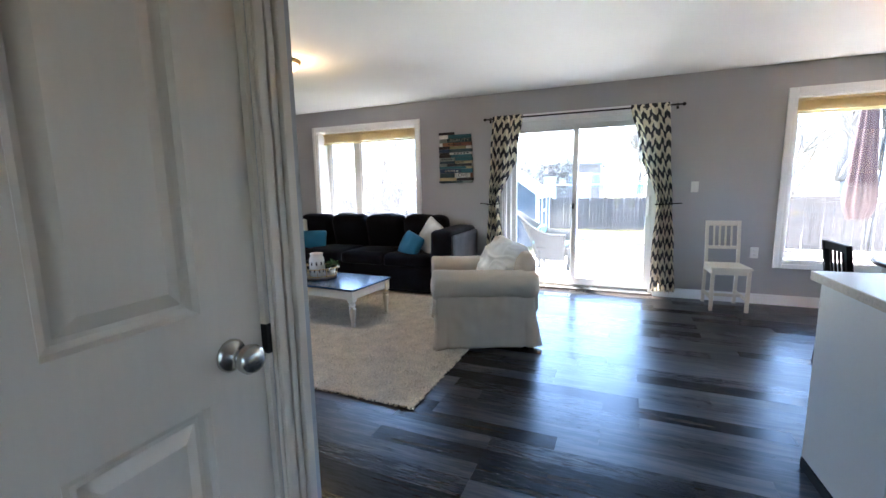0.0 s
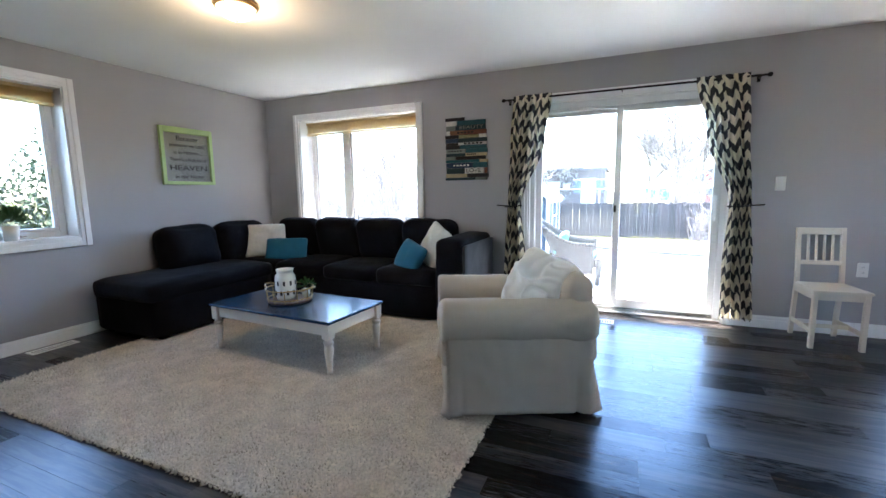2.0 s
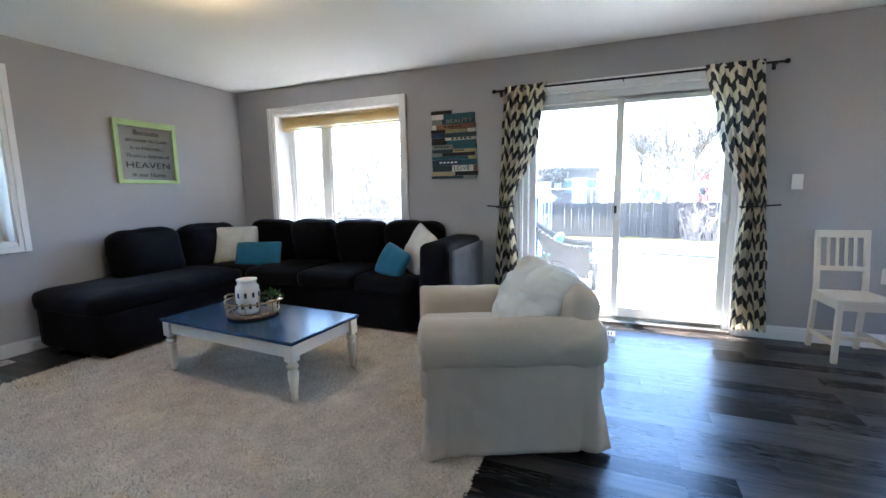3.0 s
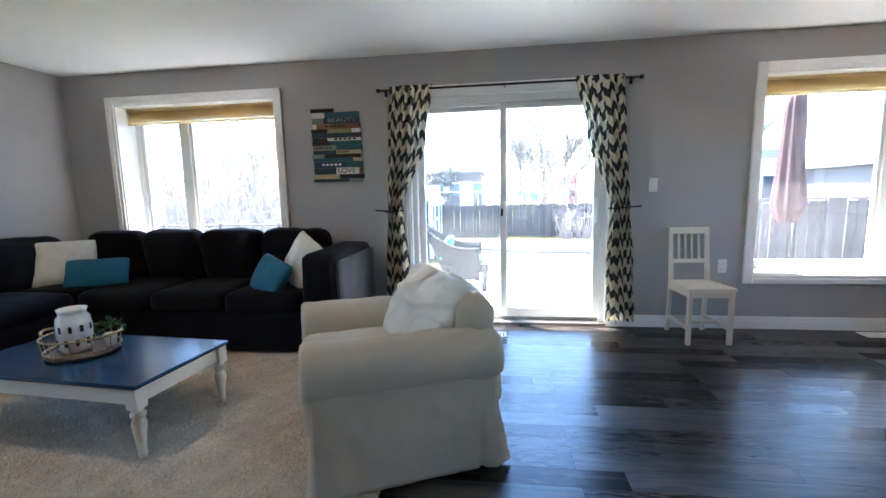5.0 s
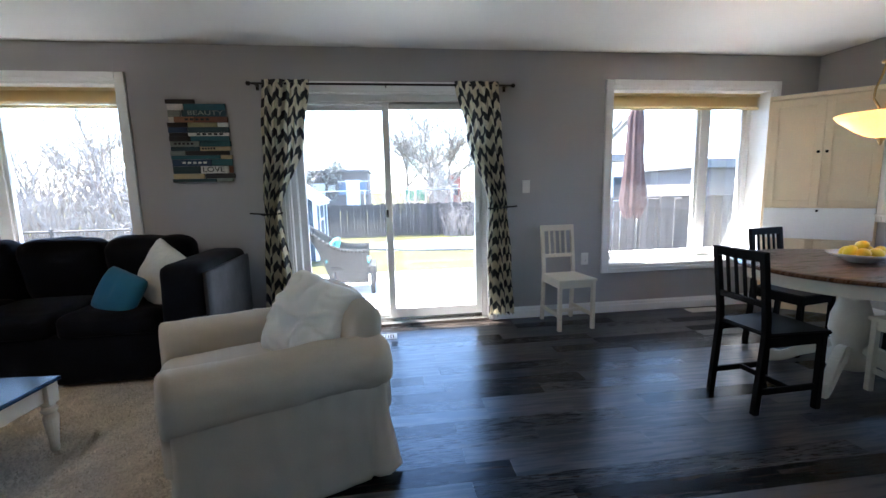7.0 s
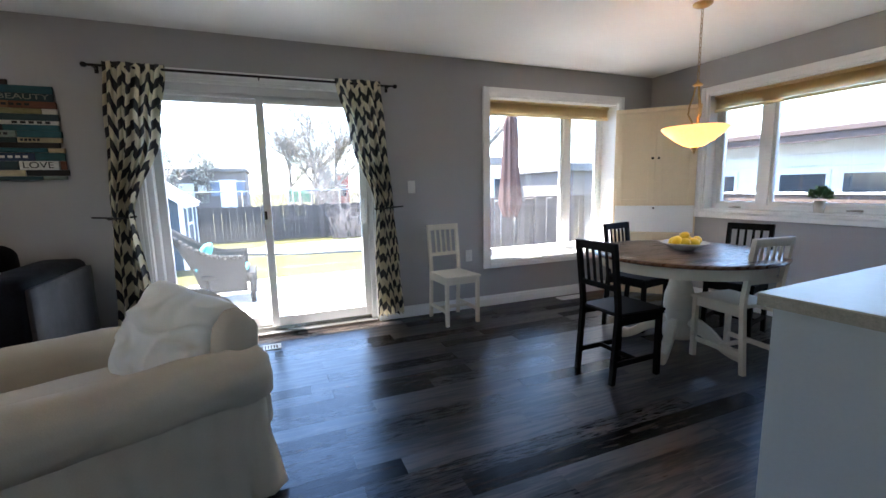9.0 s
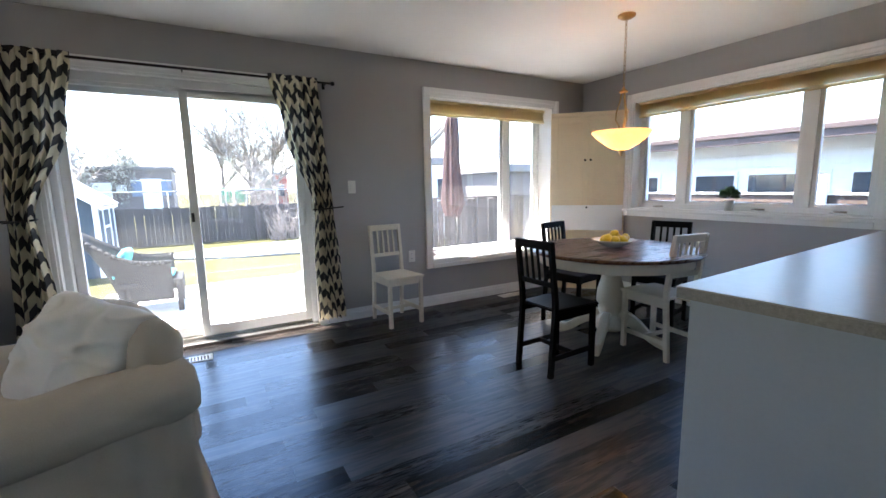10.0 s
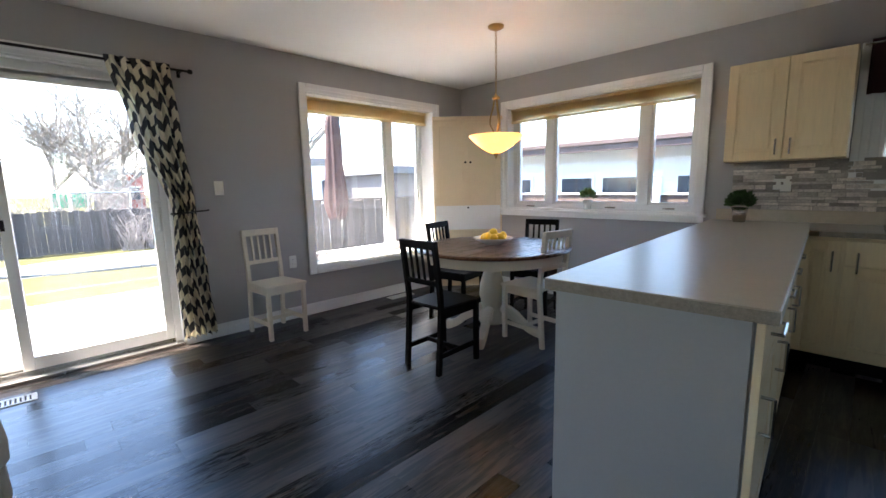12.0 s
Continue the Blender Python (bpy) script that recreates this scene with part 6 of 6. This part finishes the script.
t1 = tree("bare_tree", pose(1.5, 29, GZ), 8.5, 0.75, 3, "tall leafless tree beyond the back fence", levels=4)
copy_thing(t1, pose(3.4, 33, GZ, 0, 0, 120))
copy_thing(t1, pose(9.5, 30, GZ, 0, 0, 60))
copy_thing(t1, pose(2.6, 27, GZ, 0, 0, 250))
copy_thing(t1, pose(3.9, 26.5, GZ, 0, 0, 15))
copy_thing(t1, pose(-16, 27, GZ, 0, 0, 200))
copy_thing(t1, pose(-23, 24, GZ, 0, 0, 300))
copy_thing(t1, pose(-29, 29, GZ, 0, 0, 30))
t2 = tree("bare_tree", pose(4.7, 11.4, GZ), 8.0, 0.5, 9, "leafless tree with a thick trunk behind the fence", levels=3, trunk=0.15)


def brush(m, w, d, h, n, seed, mat, label, name="shrub", thick=0.02):
    """A thicket of thin stems."""
    rnd = random.Random(seed)
    bm = B()
    for i in range(n):
        x, y = rnd.uniform(-w / 2, w / 2), rnd.uniform(-d / 2, d / 2)
        p = Vector((x, y, 0))
        dirn = Vector((rnd.uniform(-0.5, 0.5), rnd.uniform(-0.5, 0.5), 1)).normalized()
        L = h * rnd.uniform(0.5, 1.0)
        for s in range(3):
            q = p + dirn * L / 3
            beam(bm, p, q, thick * (1 - 0.28 * s), thick * (1 - 0.28 * (s + 1)), 3)
            side = Vector((rnd.uniform(-1, 1), rnd.uniform(-1, 1), rnd.uniform(0, 0.8))).normalized()
            beam(bm, q, q + side * L * 0.25, thick / 2, 0.003, 3)
            p, dirn = q, (dirn + Vector((rnd.uniform(-0.4, 0.4), rnd.uniform(-0.4, 0.4), 0))).normalized()
    ob = part(name, bm, mat, m=m)
    return tagged(ob, label, "shrub", kind="stuff")


brush(pose(-14, 17.5, GZ), 13, 3, 3.2, 420, 1, BRUSH, "bare brushwood along the back of the lawn")
brush(pose(-17, 22, GZ), 16, 3, 7.0, 420, 7, BRUSH, "tall bare thicket behind the lawn", thick=0.045)
brush(pose(-10, 25, GZ), 10, 3, 5.5, 260, 8, BRUSH, "bare thicket far behind the lawn", thick=0.05)
brush(pose(3.6, 22.5, GZ), 8, 1.6, 3.6, 300, 2, BRUSH, "bare brushwood behind the grey fence")
brush(pose(3.0, 18.7, GZ), 1.3, 0.5, 1.5, 70, 4, BRUSH, "dry climbing stems on the grey fence")


def leafy(m, r, n, seed, mat, label, leaf=0.09, tall=1.2):
    rnd = random.Random(seed)
    t = thing("bush", m, label, "bush")
    bm = B()
    for i in range(14):
        a = rnd.uniform(0, 6.28)
        beam(bm, (0, 0, 0), (r * 0.7 * math.cos(a), r * 0.7 * math.sin(a), r * tall * rnd.uniform(0.8, 1.8)), 0.02, 0.006, 5)
    part("stems", bm, BARK, t)
    bm = B()
    for i in range(n):
        d = Vector((rnd.gauss(0, 1), rnd.gauss(0, 1), rnd.gauss(0, 1))).normalized()
        c = Vector((0, 0, r * tall)) + Vector((d.x * r, d.y * r, d.z * r * tall)) * (rnd.random() ** 0.4) * (0.8 + 0.35 * noise.noise(d * 2.5))
        u = Vector((rnd.gauss(0, 1), rnd.gauss(0, 1), rnd.gauss(0, 1))).normalized() * leaf
        w = u.cross(Vector((rnd.gauss(0, 1), rnd.gauss(0, 1), rnd.gauss(0, 1)))).normalized() * leaf * 0.45
        bm.faces.new([bm.verts.new(c + p) for p in (-u, w, u, -w)])
    tagged(part("crown", bm, mat, t), kind="stuff")
    return t


leafy(pose(-6.6, 2.2, GZ), 1.2, 9000, 5, GARDENLEAF, "leafy green bush outside the side window", leaf=0.042, tall=1.15)
leafy(pose(-8.0, 4.6, GZ), 1.4, 8000, 6, GARDENLEAF, "leafy green bush in the side garden", leaf=0.05, tall=1.3)
for i, (x, y, s) in enumerate(((-9, 44, 3.2), (-5.5, 47, 2.6), (13, 44, 3.0), (17, 38, 2.4), (5.0, 42, 1.9))):
    leafy(pose(x, y, GZ), s * 0.8, 3200, 20 + i, EVERGREEN, "pale evergreen far behind the fence", leaf=0.17, tall=1.6)

# rail fence seen through the living room window
rf = thing("rail_fence", pose(-14, 13.5, GZ), "low dark rail fence across the side lawn", "fence")
for i in range(9):
    part("post", beam(B(), (-7 + 2 * i, 0, 0), (-7 + 2 * i, 0, 1.15), 0.04, seg=8), FENCE, rf)
part("rail", beam(B(), (-7, 0, 1.08), (9, 0, 1.08), 0.03, seg=8), FENCE, rf)
part("rail", beam(B(), (-7, -3, 0.45), (9, -2.4, 0.5), 0.025, seg=8), FENCE, rf)


def low_building(name, m, w, d, h, label, wall, openings):
    t = thing(name, m, label, "building")
    part("wall", box(B(), -w / 2, w / 2, 0, d, 0, h), wall, t)
    part("roof", box(B(), -w / 2 - 0.2, w / 2 + 0.2, -0.2, d + 0.2, h, h + 0.3, 0.03), ROOFING, t)
    for nm, x, z0, ww, hh, mt in openings:
        fr_ = part(nm, box(B(), x - ww / 2, x + ww / 2, -0.08, -0.002, z0, z0 + hh, 0.01), mt, t)
        part("frame", box(B(), x - ww / 2 - 0.08, x + ww / 2 + 0.08, -0.05, -0.003, z0 + hh, z0 + hh + 0.1), SIDING, fr_)
    return t


low_building("school_building", pose(-11.85, 46, GZ), 20, 9, 3.85, "long grey flat-roofed building beyond the fence", BRICKFAR,
             [("door", 8.45, 0.0, 1.4, 3.0, SIDING), ("panel", 7.35, 1.6, 0.7, 1.3, BLUEP), ("panel", 9.55, 1.6, 0.7, 1.3, BLUEP), ("window", 6.3, 1.9, 0.7, 0.6, SIDING), ("door", 5.0, 0.0, 1.3, 2.7, SIDING), ("window", 3.2, 1.9, 1.2, 0.7, SIDING), ("window", -1.0, 1.9, 1.2, 0.7, SIDING)])
low_building("red_house", pose(7.4, 52, GZ), 3.2, 8, 3.6, "low red brick house beyond the trees", REDP, [("window", -0.8, 1.2, 0.8, 1.2, DARKGLASS), ("window", 0.8, 1.2, 0.8, 1.2, DARKGLASS)])
pb = thing("play_house", pose(1.52, 24.0, GZ + 0.1), "green play house panel on posts behind the fence", "play house")
for x in (-0.55, 0.0, 0.55):
    part("post", box(B(), x - 0.05, x + 0.05, -0.05, 0.05, 0, 1.95, 0.006), SIDING, pb)
for x in (-0.30, 0.30):
    part("panel", box(B(), x - 0.23, x + 0.23, -0.08, -0.05, 1.28, 1.92, 0.01), GREENP, pb)
part("roof_board", box(B(), -0.65, 0.65, -0.1, 0.1, 1.95, 2.0, 0.006), GREENP, pb)
# chain-link fence line behind
cf = thing("wire_fence", pose(0, 20.5, GZ), "galvanised wire fence behind the board fence", "fence")
for i in range(14):
    part("post", beam(B(), (-9 + 2 * i, 0, 0), (-9 + 2 * i, 0, 2.0), 0.035, seg=8), STEEL, cf)
for z in (1.98, 1.1):
    part("rail", beam(B(), (-9, 0, z), (17, 0, z), 0.025, seg=8), STEEL, cf)


# neighbour's house to the east
nh = thing("neighbour_house", pose(9.3, 0, GZ), "white sided house next door with a brown roof edge", "house")
part("wall", box(B(), 0, 7, -9, 7.6, 0, 2.72), SIDING, nh)
for i in range(11):
    z = 0.12 + 0.235 * i
    part("siding_board", box(B(), -0.022, -0.001, -9, 7.6, z, z + 0.226, 0.004), SIDING, nh)
part("soffit", box(B(), -0.7, 0.0, -9.3, 8.2, 2.68, 2.72), FASCIA, nh)
part("fascia", box(B(), -0.74, -0.70, -9.3, 8.2, 2.63, 2.80, 0.004), FASCIA, nh)
part("roof_edge", box(B(), -0.78, -0.741, -9.3, 8.2, 2.76, 2.84, 0.004), FASCIA, nh, "reddish drip edge")
part("roof", box(B(), -0.70, 7.4, -9.3, 8.2, 2.80, 2.86, 0.005), ROOFING, nh)
for y0, y1 in ((7.0, 7.35), (5.38, 6.12), (3.95, 5.12), (2.75, 3.60), (0.9, 1.9), (-0.6, 0.6), (-3.6, -2.4)):
    wn_ = part("window", box(B(), -0.05, -0.023, y0 - 0.07, y1 + 0.07, 1.42, 2.16, 0.004), SIDING, nh)
    part("pane", box(B(), -0.056, -0.051, y0, y1, 1.49, 2.09), DARKGLASS, wn_)
    part("mullion", box(B(), -0.062, -0.057, (y0 + y1) / 2 - 0.02, (y0 + y1) / 2 + 0.02, 1.49, 2.09), FASCIA, wn_)
sf = thing("slat_fence", pose(7.3, 0, GZ), "horizontal cedar slat fence beside the neighbour's house", "fence")
for i in range(12):
    part("slat", box(B(), -0.02, 0.02, -8, 8, 0.065 + 0.145 * i, 0.180 + 0.145 * i, 0.004), CEDAR, sf)
# White here paints the sunlit top edge of the brown slats.
part("cap_rail", box(B(), -0.045, 0.045, -8, 8, 1.778, 1.808, 0.004), SIDING, sf, "cap rail with sunlight painted in as white")
for i in range(7):
    y = -9.9 + 2.64 * i
    if abs(y) < 8:
        part("post", box(B(), -0.13, -0.046, y - 0.05, y + 0.05, 0, 2.05, 0.006), SIDING, sf)
low_building("garage", pose(12.7, 13.0, GZ, 0, 0, -6), 6, 5, 2.45, "grey sided garage behind the fence", BRICKFAR, [("window", -1.2, 1.2, 1.0, 0.8, DARKGLASS)])
low_building("house", pose(8.9, 17.0, GZ), 1.5, 4, 2.9, "pale sided house beyond the side fence", SIDING, [("window", 0.4, 1.4, 0.6, 0.9, DARKGLASS)])

# ---- stone backsplash, piece by piece ----
splash = tagged(part("backsplash", box(B(), XE - 0.012, XE - 0.001, -1.0, 1.70, 1.0, 1.37), GROUT), "grey ledge stone backsplash above the counter", "backsplash", kind="structure")
rnd = random.Random(11)
shapes = []
for L in (0.07, 0.11, 0.15, 0.20):
    for hgt in (0.022, 0.034):
        me = bpy.data.meshes.new("stone")
        bm = box(B(), -0.012, 0.0, -L / 2 + 0.0015, L / 2 - 0.0015, 0.0012, hgt - 0.0012, 0.002)
        bm.to_mesh(me)
        bm.free()
        me.materials.append(STONE)
        shapes.append((L, hgt, me))
z = 1.003
while z < 1.33:
    hgt = rnd.choice((0.022, 0.034))
    y = 1.70
    while y > 0.98 or (z < 1.10 and y > 0.2):
        L, _, me = rnd.choice([s for s in shapes if s[1] == hgt])
        if z + hgt < 1.368:
            piece("stone", me, splash, Matrix.Translation((XE - 0.012 - rnd.uniform(0, 0.010), y - L / 2, z)))
        y -= L
    z += hgt

# ---- floor planks ----
floor = tagged(part("floor", box(B(), XW, XE, YS, YN + 0.06, -0.12, 0.0), GAP), "dark grey brown vinyl plank floor with a satin sheen", "floor", kind="structure")
PW, PL = 0.118, 0.92
rnd = random.Random(2)
meshes = {}


def plank_mesh(length, width):
    key = (round(length, 2), round(width, 3))
    if key not in meshes:
        me = bpy.data.meshes.new("plank")
        bm = box(B(), -key[0] / 2 + 0.0003, key[0] / 2 - 0.0003, -key[1] / 2 + 0.0003, key[1] / 2 - 0.0003, 0.0, 0.0035, 0.0005)
        bm.to_mesh(me)
        bm.free()
        me.materials.append(PLANK)
        meshes[key] = me
    return meshes[key]


y = YN + 0.055
rest = []
while y > YS + 0.01:
    w = min(PW, y - YS)
    x = XW - rnd.choice((0.1, 0.3, 0.5, 0.7, 0.9))
    while x < XE - 0.01:
        a, b = max(x, XW), min(x + PL, XE)
        L = round(b - a, 2)
        if b - a > 0.03 and not (-1.7 < (a + b) / 2 < 3.6 and y > 0.1):
            rest += [(px + (a + b) / 2, py + y - w / 2, pz) for pz in (0.0035, 0.0) for px, py in ((-L / 2 + 0.0005, -w / 2 + 0.0005), (L / 2 - 0.0005, -w / 2 + 0.0005), (L / 2 - 0.0005, w / 2 - 0.0005), (-L / 2 + 0.0005, w / 2 - 0.0005))]
        elif b - a > 0.03:
            piece("plank", plank_mesh(L, w), floor, Matrix.Translation(((a + b) / 2, y - w / 2, 0.0)))
        x += PL
    y -= w

me = bpy.data.meshes.new("plank_field")
faces = []
for k in range(0, len(rest), 8):
    faces.append((k, k + 1, k + 2, k + 3))
    for c in range(4):
        d = (c + 1) % 4
        faces.append((k + c, k + 4 + c, k + 4 + d, k + d))
me.from_pydata(rest, [], faces)
me.materials.append(PLANK)
field = tagged(new("plank_field", me), "dark grey brown vinyl planks", kind="stuff")
field.parent = floor
